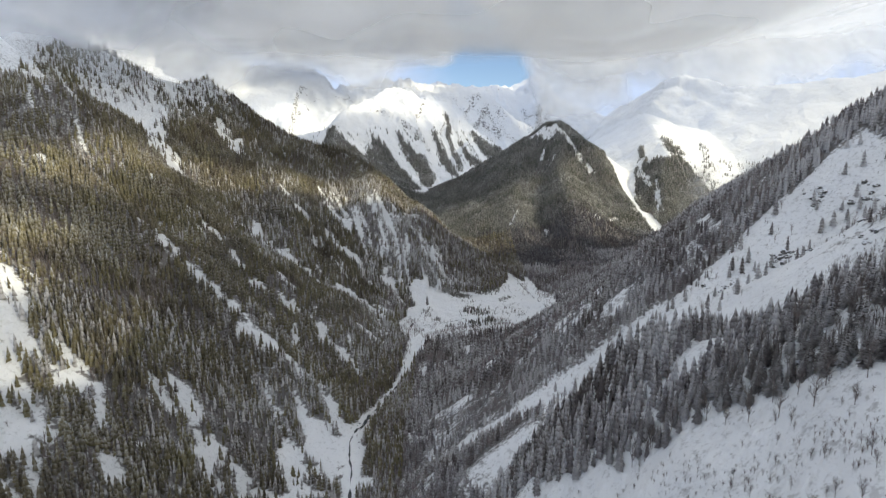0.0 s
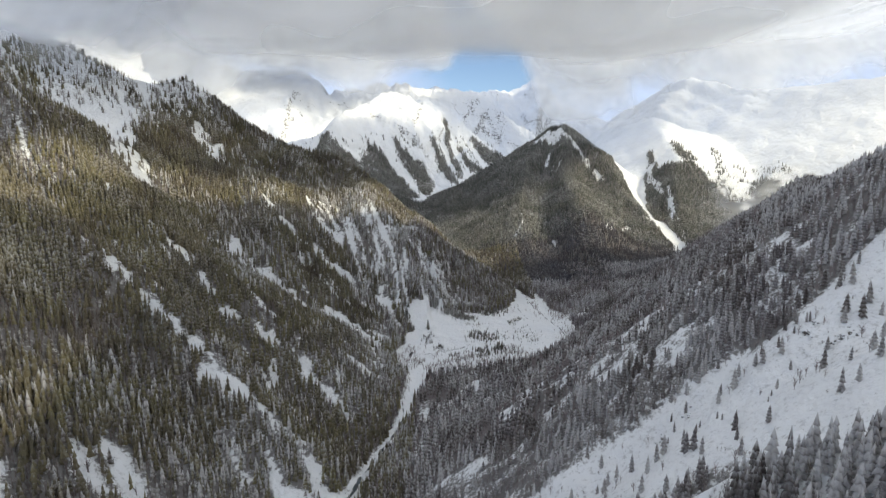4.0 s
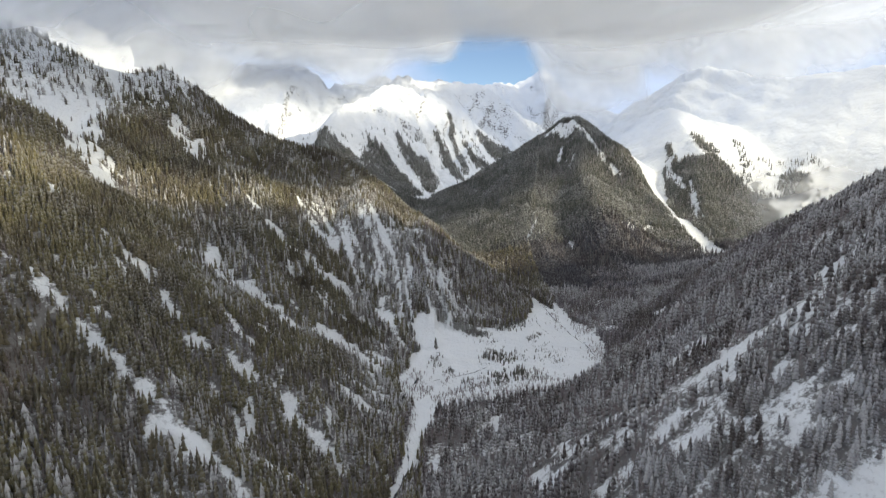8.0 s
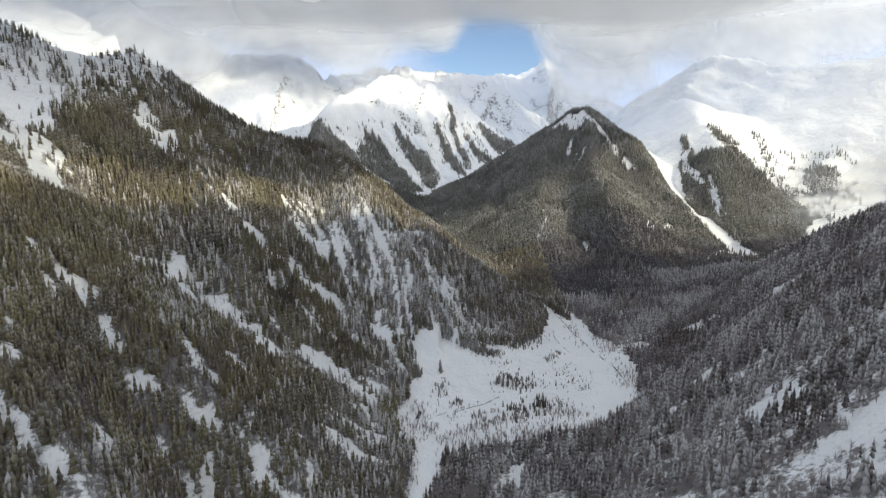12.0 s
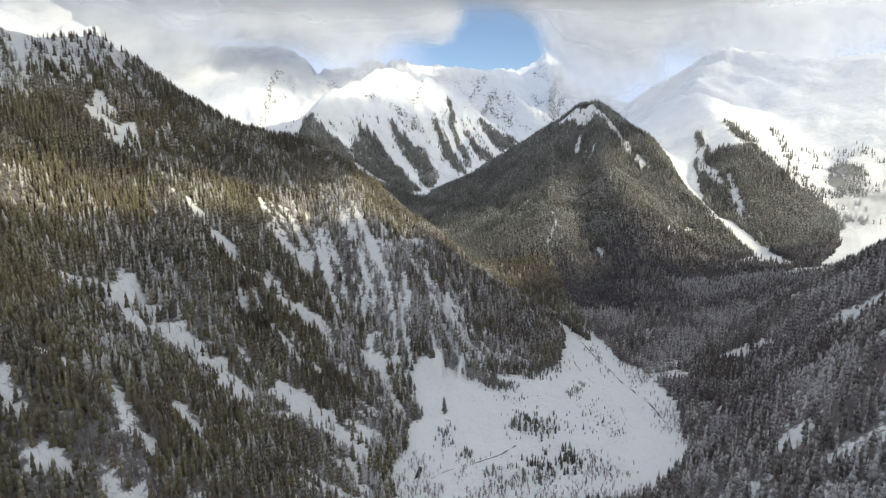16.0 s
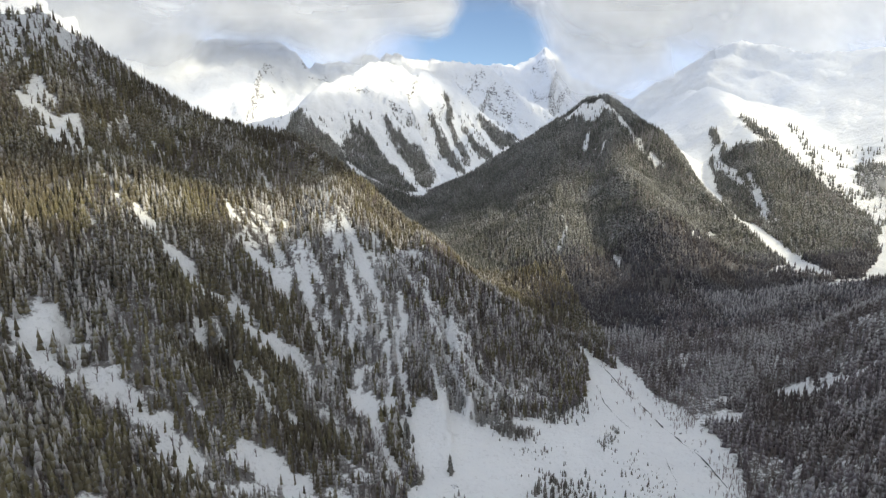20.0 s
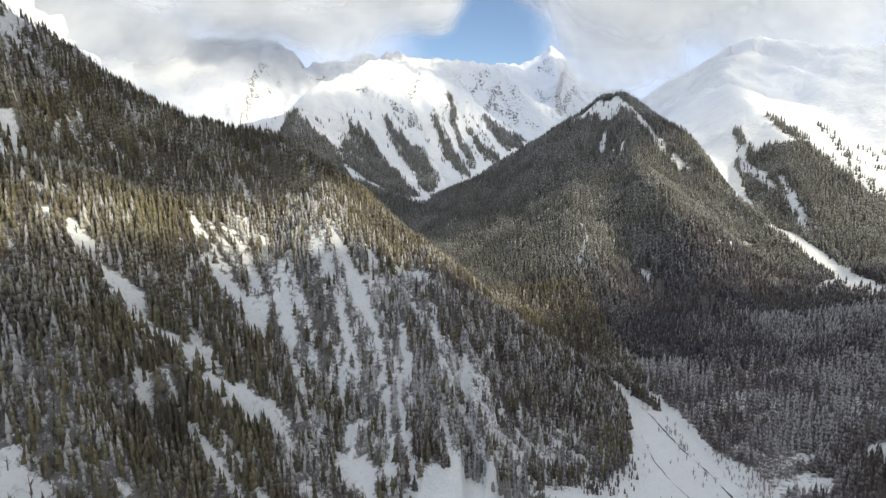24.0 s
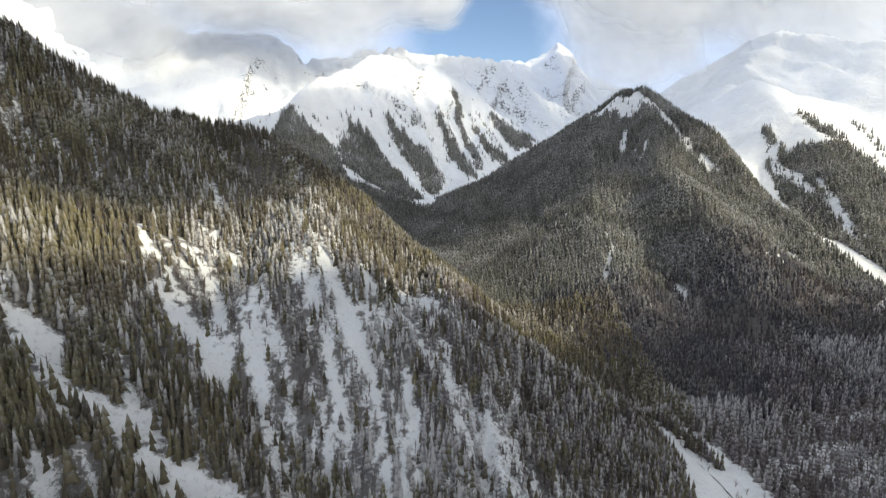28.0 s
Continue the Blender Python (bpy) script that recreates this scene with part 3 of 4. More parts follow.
# the wedges of wood under the snow mountain, between its snow chutes: their rims (x, y)
WEDGES = [
    [(-508, 2520), (-470, 2473), (-412, 2440), (-357, 2365), (-302, 2271), (-285, 2200), (-447, 2200), (-535, 2330), (-521, 2373), (-524, 2477), (-508, 2520)],
    [(-337, 2567), (-293, 2532), (-244, 2486), (-195, 2427), (-139, 2326), (-92, 2266), (-130, 2210), (-241, 2218), (-311, 2301), (-341, 2389), (-334, 2484), (-337, 2567)],
    [(-226, 2633), (-182, 2582), (-138, 2559), (-88, 2542), (-59, 2482), (-24, 2422), (-48, 2380), (-81, 2320), (-120, 2428), (-163, 2493), (-203, 2546), (-226, 2633)],
    [(-47, 2784), (-27, 2745), (-8, 2703), (18, 2662), (49, 2523), (69, 2493), (38, 2451), (12, 2530), (-19, 2632), (-39, 2692), (-47, 2784)],
    [(16, 2920), (35, 2875), (39, 2786), (61, 2709), (91, 2577), (100, 2547), (72, 2523), (46, 2667), (25, 2757), (16, 2920)],
    [(73, 2837), (99, 2780), (130, 2702), (168, 2683), (198, 2658), (133, 2612), (105, 2654), (89, 2756), (73, 2837)],
    [(158, 2865), (206, 2824), (265, 2852), (330, 2900), (288, 2792), (228, 2735), (193, 2754), (171, 2820), (158, 2865)],
]
# the wood on the far spur, its upper fringes and the copse beyond: rims (x, y)
SPUR_WOOD = [(815, 2246), (818, 2204), (794, 2104), (826, 2103), (868, 2061), (914, 2092), (930, 1988), (945, 1902), (960, 1841), (965, 1780), (900, 1670), (766, 1520), (680, 1440), (641, 1460), (684, 1567), (682, 1629), (685, 1688), (690, 1774), (666, 1784), (679, 1879), (721, 2011), (752, 2105), (815, 2246)]
FRINGES = [
    [(890, 2247), (927, 2228), (935, 2102), (879, 2081), (880, 2162), (890, 2247)],
    [(1082, 2292), (1082, 2216), (999, 2012), (974, 2006), (1016, 2133), (1082, 2292)],
    [(1116, 2043), (1150, 2036), (1197, 1993), (1096, 1862), (1041, 1866), (1042, 1920), (1116, 2043)],
]
# the snow cap of the pyramid hill: its rim (x, y)
CAP = [(326, 2165), (346, 2146), (372, 2134), (403, 2116), (431, 2084), (448, 2100), (452, 2134), (442, 2164), (402, 2188), (350, 2190), (326, 2165)]


def within(x, y, rim, fray, soft):
    """1 inside a rim, 0 outside, with a ragged edge."""
    d, _, _ = nearest(x, y, rim)
    return np.clip((np.where(inside(x, y, rim), d, -d) + fray) / soft + 0.5, 0, 1)


def wedges(x, y):
    """1 within the wedges of wood on the snow mountain, a few loose trees above them."""
    best = np.zeros(x.shape)
    fray = 22 * fbm(x, y, 30, 4) + 16 * streaks(x, y, 9, 12, 4)
    for rim in WEDGES:
        best = np.maximum(best, within(x, y, rim, fray, 8))
    loose = np.clip(streaks(x, y, 9, 9, 6) * 1.5 - 0.55, 0, 0.5) * (on_grid(GZ, x, y) < 450)
    return np.maximum(best * np.clip(1.0 + 0.5 * streaks(x, y, 10, 12, 8), 0.35, 1), loose)


def spur_wood(x, y):
    """1 in the wood on the far spur, less on its fringes."""
    fray = 20 * fbm(x, y, 26, 4)
    best = within(x, y, SPUR_WOOD, fray, 6)
    for rim, amount in zip(FRINGES, (0.7, 0.2, 0.62)):
        best = np.maximum(best, amount * within(x, y, rim, 2.2 * fray, 14))
    loose = np.clip(1.2 * fbm(x, y, 60, 4) + 0.4 * fbm(x, y, 14, 2), 0, 0.3) * (x > 930) * (x < 1260) * (y > 1680) * (y < 2150)
    best = np.maximum(best, loose)
    return best


# the rim of the open snowfield on the valley floor (x, y)
FIELD_RIM = [(-73, 846), (-78, 903), (-68, 947), (-58, 985), (-70, 1016), (-74, 1047), (-62, 1072), (-44, 1072), (-18, 1082), (1, 1080), (18, 1074), (40, 1078), (62, 1086), (86, 1098), (112, 1114), (130, 1150), (146, 1200), (151, 1270), (147, 1335), (159, 1336),
             (172, 1262), (188, 1225), (200, 1180), (214, 1135), (226, 1090), (228, 1040), (220, 985), (202, 930), (172, 880), (140, 845), (98, 852), (53, 842), (-20, 832), (-73, 846)]


def field(x, y):
    """1 on the open snowfield of the valley floor and along the stream."""
    d1, _, _ = nearest(x, y, STREAM)
    d2, _, _ = nearest(x, y, BROOK)
    wide = np.interp(y, [0, 500, 620, 720, 850, 905, 1100, 1230, 1340], [5, 8, 6, 8, 15, 26, 14, 8, 3]) + 10 * fbm(x, y, 40, 3)
    bank = np.clip((wide - d1) / 4 + 0.5, 0, 1) * (y < 1345)
    d, _, _ = nearest(x, y, FIELD_RIM)
    flat = np.clip((np.where(inside(x, y, FIELD_RIM), d, -d) + 18 * fbm(x, y, 20, 4)) / 6 + 0.5, 0, 1)
    ravine = np.interp(y, [1440, 1500, 1700, 1850, 2000, 2300], [3, 7, 3, 5, 10, 24]) * (1 + 2.4 * fbm(x, y, 34, 4))
    return np.maximum(np.maximum(bank, flat), 0.85 * np.clip((ravine - d2) / 3, 0, 1) * (x > 560))


def cover_of(x, y):
    """How densely the woods stand, 0 to 1, from the lie of the land."""
    z = on_grid(GZ, x, y)
    line = np.interp(y, [0, 900, 1050, 1250, 1420, 1500, 1800, 2200], [560, 500, 410, 440, 500, 560, 560, 560])
    line = np.where((x > 600) & (y > 1420), 600, line)
    line = line - 150 * np.clip((-530 - x) / 90, 0, 1) * (y > 860) * (y < 1500)
    line = line + 50 * fbm(x, y, 120, 3) + 75 * streaks(x, y, 14, 12, 3)
    woods = np.clip((line - z) / 30 + 0.5, 0, 1)
    woods = np.maximum(woods, 0.3 * (z < 540) * (y > 1000) * (y < 1480) * (x < -400))
    gap = np.full(x.shape, 0.02)
    for cx, cy, rx, ry, amount in OPENNESS:
        gap = np.maximum(gap, amount * np.exp(-((x - cx) / rx) ** 2 - ((y - cy) / ry) ** 2))
    run = np.zeros(x.shape)
    shade = (x > -60) & (y < 1100)
    spur = ~shade & (y > 1080)
    for where, size, reach, seed, count in ((shade, 8, 4, 1, 5), (spur & (y < 1520) & (x < 200), 5, 5, 0, 16), (spur & ((y >= 1520) | (x >= 200)), 7, 9, 0, 5), (~shade & ~spur, 7, 6, 0, 8)):
        at = np.nonzero(where)[0]
        if len(at):
            run[at] = streaks(x[at], y[at], size, reach, seed, count)
    woods = woods * np.clip((run - (-0.95 + 1.15 * gap)) / 0.22, 0.0, 1)
    for where, kind in (((y > 2200) & (x < 560) & ((y > 2285) | (x < -60)), wedges), ((x > 640) & (y > 1430), spur_wood)):
        at = np.nonzero(where)[0]
        if len(at):
            woods[at] = kind(x[at], y[at])
    at = np.nonzero((x > 300) & (x < 480) & (y > 2040) & (y < 2260))[0]
    if len(at):
        woods[at] = woods[at] * (1 - 0.92 * within(x[at], y[at], CAP, 70 * fbm(x[at], y[at], 20, 4) - 3, 5))
    shady = (x > -60) & (y < 1250)
    clump = np.where(shady, 0.85 + 2.2 * fbm(x + 40, y, 34, 4), 0.95 + 0.8 * streaks(x, y, 15, 13, 2) + 0.8 * fbm(x + 40, y, 60, 3))
    clump = np.where((y > 2285) & (x < 560), 1.0, clump)
    clump = np.where((y > 1540) | ((y > 1380) & (x > 60)), 0.92 + 0.6 * fbm(x, y, 80, 3), clump)
    clump = np.clip(clump, np.where(shady, 0.5, np.where(y > 1080, 0.5, 0.8)), 1)
    return np.clip(woods * clump * (1 - 0.93 * glades(x, y)) * (1 - field(x, y)), 0, 1)


def cones(tiers, sides, seed, droop=0.25, trunk=True):
    """A spruce one unit high: hanging skirts of boughs round a stem, uneven all round. Places and triangles."""
    r = np.random.RandomState(seed)
    co, tris = [], []
    for k in range(tiers):
        low = 0.02 + 0.88 * k / tiers
        top = min(1.0, low + 1.45 / tiers + 0.05)
        wide = 0.112 * (1 - k / tiers) ** 0.7 + 0.014
        first = len(co)
        co.append((r.uniform(-0.01, 0.01), r.uniform(-0.01, 0.01), 1.0 if k == tiers - 1 else top))
        for s in range(sides):
            a = (s + r.uniform(-0.3, 0.3) + 0.5 * (k % 2)) / sides * math.tau
            w = wide * (r.uniform(0.95, 1.3) if s % 2 else r.uniform(0.5, 0.8))
            co.append((w * math.cos(a), w * math.sin(a), low - droop * w * (1 if s % 2 else -0.6) + r.uniform(-0.015, 0.015)))
        tris += [(first, first + 1 + s, first + 1 + (s + 1) % sides) for s in range(sides)]
    if trunk:
        first = len(co)
        co += [(0.014 * math.cos(a), 0.014 * math.sin(a), -0.08) for a in (0, 2.1, 4.2)] + [(0, 0, 0.5)]
        tris += [(first + s, first + (s + 1) % 3, first + 3) for s in range(3)]
    return np.array(co), np.array(tris)


def twiggy(branches, seed, thick=0.016):
    """A bare broadleaf tree one unit high: a stem and slender rising branches, each a three-sided sliver."""
    r = np.random.RandomState(seed)
    co, tris = [], []
    for k in range(branches):
        base = np.array((0, 0, -0.06 if k == 0 else r.uniform(0.12, 0.6)))
        a, out = r.uniform(0, math.tau), 0.03 if k == 0 else r.uniform(0.10, 0.26)
        tip = np.array((out * math.cos(a), out * math.sin(a), 1.0 if k == 0 else min(0.98, base[2] + r.uniform(0.25, 0.5))))
        w = thick if k == 0 else thick * 0.75
        first = len(co)
        co += [base + np.array((w * math.cos(b), w * math.sin(b), 0)) for b in (0, 2.1, 4.2)] + [tip]
        tris += [(first + s, first + (s + 1) % 3, first + 3) for s in range(3)]
    return np.array(co), np.array(tris)


def scatter(x0, x1, y0, y1, gap, seed):
    """Places on a jittered grid."""
    r = np.random.RandomState(seed)
    gx, gy = np.meshgrid(np.arange(x0, x1, gap), np.arange(y0, y1, gap))
    x = gx.ravel() + r.uniform(-0.48, 0.48, gx.size) * gap
    y = gy.ravel() + r.uniform(-0.48, 0.48, gx.size) * gap
    return x, y, r


def stand(name, x, y, tall, shapes, r, mat, label, spread=1.0):
    """One wood: every place gets one of the shapes, turned, sized and leaning a little."""
    if not len(x):
        return None
    z = on_grid(GZ, x, y)
    pick = r.randint(0, len(shapes), len(x))
    all_co, all_tris, all_tone, count = [], [], [], 0
    tone = np.clip(r.rand(len(x)) * 0.75 + 0.12 + 0.55 * fbm(x, y, 38, 3), 0, 0.999)
    for k, (co, tris) in enumerate(shapes):
        at = np.nonzero(pick == k)[0]
        a, wide = r.uniform(0, math.tau, len(at)), tall[at] * r.uniform(0.8, 1.25, len(at)) * spread
        c, s = np.cos(a) * wide, np.sin(a) * wide
        px = co[:, 0][None] * c[:, None] - co[:, 1][None] * s[:, None]
        py = co[:, 0][None] * s[:, None] + co[:, 1][None] * c[:, None]
        pz = co[:, 2][None] * tall[at][:, None]
        px = px + pz * r.normal(0, 0.025, len(at))[:, None] + x[at][:, None]
        py = py + pz * r.normal(0, 0.025, len(at))[:, None] + y[at][:, None]
        all_co.append(np.stack([px, py, pz + z[at][:, None]], -1).reshape(-1, 3))
        all_tris.append((tris[None] + count + (np.arange(len(at)) * len(co))[:, None, None]).reshape(-1, 3))
        all_tone.append(np.repeat(tone[at], len(co)))
        count += len(at) * len(co)
    ob = new(name, solid(name, np.concatenate(all_co), np.concatenate(all_tris), smooth=False))
    ob.data.attributes.new("tone", "FLOAT", "POINT").data.foreach_set("value", np.concatenate(all_tone).astype(np.float32))
    ob.data.materials.append(mat)
    return tagged(ob, label, "forest", kind="stuff")


NEAR = [cones(5, 8, k) for k in range(5)]
MIDDLE = [cones(3, 5, 20 + k, trunk=False) for k in range(8)]
FAR = [cones(2, 5, 40 + k, trunk=False) for k in range(4)]
BARE_NEAR = [twiggy(14, 60 + k) for k in range(4)]
BARE_FAR = [twiggy(5, 70 + k, 0.037) for k in range(4)]


def wood(x0, x1, y0, y1, gap, tall, shapes, bare, seed, label, share=0.25, keep=None, mat=None, twigs=None):
    x, y, r = scatter(x0, x1, y0, y1, gap, seed)
    dense = cover_of(x, y)
    if keep is not None:
        dense = dense * keep(x, y)
    # broadleaf trees stand in drifts among the spruces
    drift = np.clip(fbm(x, y, 50, 3) * 1.6 + share, 0.02, 0.7)
    stay = r.rand(len(x)) < dense
    leafless = stay & (r.rand(len(x)) < drift)
    green = stay & ~leafless
    loose = np.zeros(len(x))
    for cx, cy, rx, ry, amount in OPENNESS:
        loose = np.maximum(loose, amount * np.exp(-((x - cx) / rx) ** 2 - ((y - cy) / ry) ** 2))
    size = r.uniform(0.6, 1.12, len(x)) * tall * (0.97 + 0.4 * fbm(x, y, 45, 3)) * (1 - 0.3 * np.clip(loose, 0, 1))
    if mat == DUSTED:
        white = green & (r.rand(len(x)) < (0.9 * loose + 0.04 + 1.0 * fbm(x + 200, y, 110, 3)) * np.where((y > 1290) & (x > -150), 0.25, 1))
        stand("spruce_wood", x[white], y[white], size[white], shapes, r, RIMED, "grey hoar-frosted spruces standing open on the steep snow", 1.35)
        green = green & ~white
    stand("spruce_wood", x[green], y[green], size[green], shapes, r, mat or SPRUCE, label, 1.42)
    stand("bare_wood", x[leafless], y[leafless], size[leafless] * 0.75, bare, r, twigs or TWIGS, "leafless grey-brown broadleaf trees among the spruces", 1.2)


wood(-820, -40, 150, 1000, 3.6, 17, MIDDLE, BARE_FAR, 1, "snow-dusted spruce wood on the steep valley side", 0.28, None, DUSTED)
wood(-820, -60, -250, 150, 5.6, 16, FAR, BARE_FAR, 10, "snow-dusted spruce wood behind the start", 0.1, None, DUSTED)
wood(-820, 200, 1000, 1580, 3.6, 18, MIDDLE, BARE_FAR, 2, "snow-dusted spruce wood on the spur", 0.27, None, DUSTED)
wood(-80, 440, 250, 540, 3.5, 13.5, NEAR, BARE_NEAR, 9, "frosted spruces and bare trees beside the open snow slope", 0.5, lambda x, y: ((x > -70) & ((y > 350) | (x < 40 - 0.25 * (y - 250))| (x > 250))) * 1.0, FROSTED, RIMED_TWIGS)
wood(-80, 800, 540, 860, 3.6, 15, MIDDLE, BARE_NEAR, 3, "frosted spruce wood on the shaded slope", 0.5, lambda x, y: (x > -70) * 1.0, FROSTED, RIMED_TWIGS)
wood(-80, 800, 860, 1440, 3.8, 17, MIDDLE, BARE_FAR, 7, "dark frosted spruce wood above the snowfield", 0.42, lambda x, y: ((x > -70) & ((y < 1320) | (x > 300))) * 1.0, SHADY)
# valley bottom: the wood's shade comes partly from its darkened needle colour
wood(100, 820, 1300, 1600, 4.4, 16, FAR, BARE_FAR, 8, "spruce wood in the valley bottom, needles coloured darker for shade", 0.06, lambda x, y: (x > 160 + (1420 - y) * 0.8) * 1.0, VALLEY_SHADE)
# the three far woods carry haze as a cool tint of their needles
wood(-440, 820, 1575, 2285, 4.3, 15.5, FAR, BARE_FAR, 4, "dense dark spruce wood on the pyramid hill", 0.08, lambda x, y: (x > 160 + (1420 - y) * 0.8) * 1.0, HAZED)
wood(640, 1400, 1440, 2500, 5.5, 17, FAR, BARE_FAR, 5, "dark spruce wood on the far spur", 0.08, lambda x, y: (x > 820) * 1.0, HAZED)
wood(-700, 520, 2285, 3000, 5.5, 17, FAR, BARE_FAR, 6, "strips of spruce wood under the snow mountain", 0.05, None, HAZED)

# brush and bare rock of the ground follow the same cover
brush = cover_of(GX.ravel(), GY.ravel()) * (GY.ravel() < 3000)
shrubs = np.clip(np.where(GY.ravel() < 350, 0.0, 0.40) + np.where(GY.ravel() < 350, 0.6, 1.3) * fbm(GX.ravel(), GY.ravel(), 30, 4), 0, 0.75) * np.clip((GX.ravel() + 60 * fbm(GX.ravel() + 50, GY.ravel(), 40, 3) + 70) / 40, 0, 1) * (GX.ravel() < 520) * (GY.ravel() < 1240) * (1 - field(GX.ravel(), GY.ravel())) * (1 - 0.8 * glades(GX.ravel(), GY.ravel()))
ragged = 60 * fbm(GX.ravel(), GY.ravel(), 40, 3)
open_snow = np.clip((350 - GY.ravel()) / 8, 0, 1) * np.clip((GX.ravel() + ragged - 12) / 30, 0, 1) * np.clip((270 + ragged - GX.ravel()) / 30, 0, 1)
brush = np.maximum(brush * (1 - 0.88 * open_snow), shrubs)
land.data.attributes.new("brush", "FLOAT", "POINT").data.foreach_set("value", brush.astype(np.float32))
peaks = np.clip((GY.ravel() - 2350) / 200, 0, 1) * np.clip((GZ.ravel() - 350) / 150, 0, 1)
crag = np.clip((STEEP.ravel() - 1.15) * 1.2, 0, 0.5) * np.where(GX.ravel() > 850, 0.3, 1) * np.clip((GZ.ravel() - 330) / 120, 0, 1)
crag = np.maximum(crag, peaks * np.where(GX.ravel() > 850, 0.35, 1) * np.clip(-0.02 + 1.2 * fbm(GX.ravel(), GY.ravel(), 120, 4) + 0.35 * (STEEP.ravel() - 0.8), 0, 0.5))
land.data.attributes.new("rock", "FLOAT", "POINT").data.foreach_set("value", crag.astype(np.float32))


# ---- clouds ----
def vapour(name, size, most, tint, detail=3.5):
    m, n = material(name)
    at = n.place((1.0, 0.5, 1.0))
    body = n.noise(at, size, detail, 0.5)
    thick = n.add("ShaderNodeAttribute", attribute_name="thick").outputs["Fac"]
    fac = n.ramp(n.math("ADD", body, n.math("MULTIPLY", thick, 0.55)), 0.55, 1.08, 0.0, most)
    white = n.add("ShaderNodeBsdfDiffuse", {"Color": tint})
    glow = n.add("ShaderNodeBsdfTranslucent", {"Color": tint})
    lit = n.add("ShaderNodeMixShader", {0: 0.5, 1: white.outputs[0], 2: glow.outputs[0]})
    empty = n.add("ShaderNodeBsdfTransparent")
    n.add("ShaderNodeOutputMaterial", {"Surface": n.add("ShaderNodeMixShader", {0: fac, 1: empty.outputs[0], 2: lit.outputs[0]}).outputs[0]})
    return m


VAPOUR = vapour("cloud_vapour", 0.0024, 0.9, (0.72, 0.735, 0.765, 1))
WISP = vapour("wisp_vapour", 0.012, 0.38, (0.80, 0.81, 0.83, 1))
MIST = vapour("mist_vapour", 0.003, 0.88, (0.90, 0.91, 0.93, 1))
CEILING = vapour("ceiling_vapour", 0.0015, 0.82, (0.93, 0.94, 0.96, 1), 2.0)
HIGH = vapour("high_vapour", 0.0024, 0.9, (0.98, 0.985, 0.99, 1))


def deck(name, x0, x1, y0, y1, base, rise, layers, gap, seed, label, holes=(), mat=None):
    """A bank of cloud: stacked drifting veils, thin at the rim and under side."""
    bank = new(name)
    tagged(bank, label, "cloud")
    xs, ys = np.linspace(x0, x1, 130), np.linspace(y0, y1, 130)
    gx, gy = np.meshgrid(xs, ys)
    for k in range(layers):
        z = base + rise * (gy - y0) + gap * k + 40 * fbm(gx + 500 * seed + 61 * k, gy, 520, 2)
        me = sheet("veil", xs, ys, z)
        rim = np.minimum(np.minimum(gx - x0, x1 - gx) / (0.22 * (x1 - x0)), np.minimum(gy - y0, y1 - gy) / (0.22 * (y1 - y0)))
        thick = np.clip(rim, 0, 1) * (0.45 + 0.55 * k / (layers - 1) if layers > 1 else 1.0)
        for hx, hy, rx, ry in holes:
            thick = thick - 1.7 * np.exp(-((gx - hx) / rx) ** 2 - ((gy - hy) / ry) ** 2)
        me.attributes.new("thick", "FLOAT", "POINT").data.foreach_set("value", thick.astype(np.float32).ravel())
        me.materials.append(mat or VAPOUR)
        veil = new("veil", me)
        veil.parent = bank
    return bank


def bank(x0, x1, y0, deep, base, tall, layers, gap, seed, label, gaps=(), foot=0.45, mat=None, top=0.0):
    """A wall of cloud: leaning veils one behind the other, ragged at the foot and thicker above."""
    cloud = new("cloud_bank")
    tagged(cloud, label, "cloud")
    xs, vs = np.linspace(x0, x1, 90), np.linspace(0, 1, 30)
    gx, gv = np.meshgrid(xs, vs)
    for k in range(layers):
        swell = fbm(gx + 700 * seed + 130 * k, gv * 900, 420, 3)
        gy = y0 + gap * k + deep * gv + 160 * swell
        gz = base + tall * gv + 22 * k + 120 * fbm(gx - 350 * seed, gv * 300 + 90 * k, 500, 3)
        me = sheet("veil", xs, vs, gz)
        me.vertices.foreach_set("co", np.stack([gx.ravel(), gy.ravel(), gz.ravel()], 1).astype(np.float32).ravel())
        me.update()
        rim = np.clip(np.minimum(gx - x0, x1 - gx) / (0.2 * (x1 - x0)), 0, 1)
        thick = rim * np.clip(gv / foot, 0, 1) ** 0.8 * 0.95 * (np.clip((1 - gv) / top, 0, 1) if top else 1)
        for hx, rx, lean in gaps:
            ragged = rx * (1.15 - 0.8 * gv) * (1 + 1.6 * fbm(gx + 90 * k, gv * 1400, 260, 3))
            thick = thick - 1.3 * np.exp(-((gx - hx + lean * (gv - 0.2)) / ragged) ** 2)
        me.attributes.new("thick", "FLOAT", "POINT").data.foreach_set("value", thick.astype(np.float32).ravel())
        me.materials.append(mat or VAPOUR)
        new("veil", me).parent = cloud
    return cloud


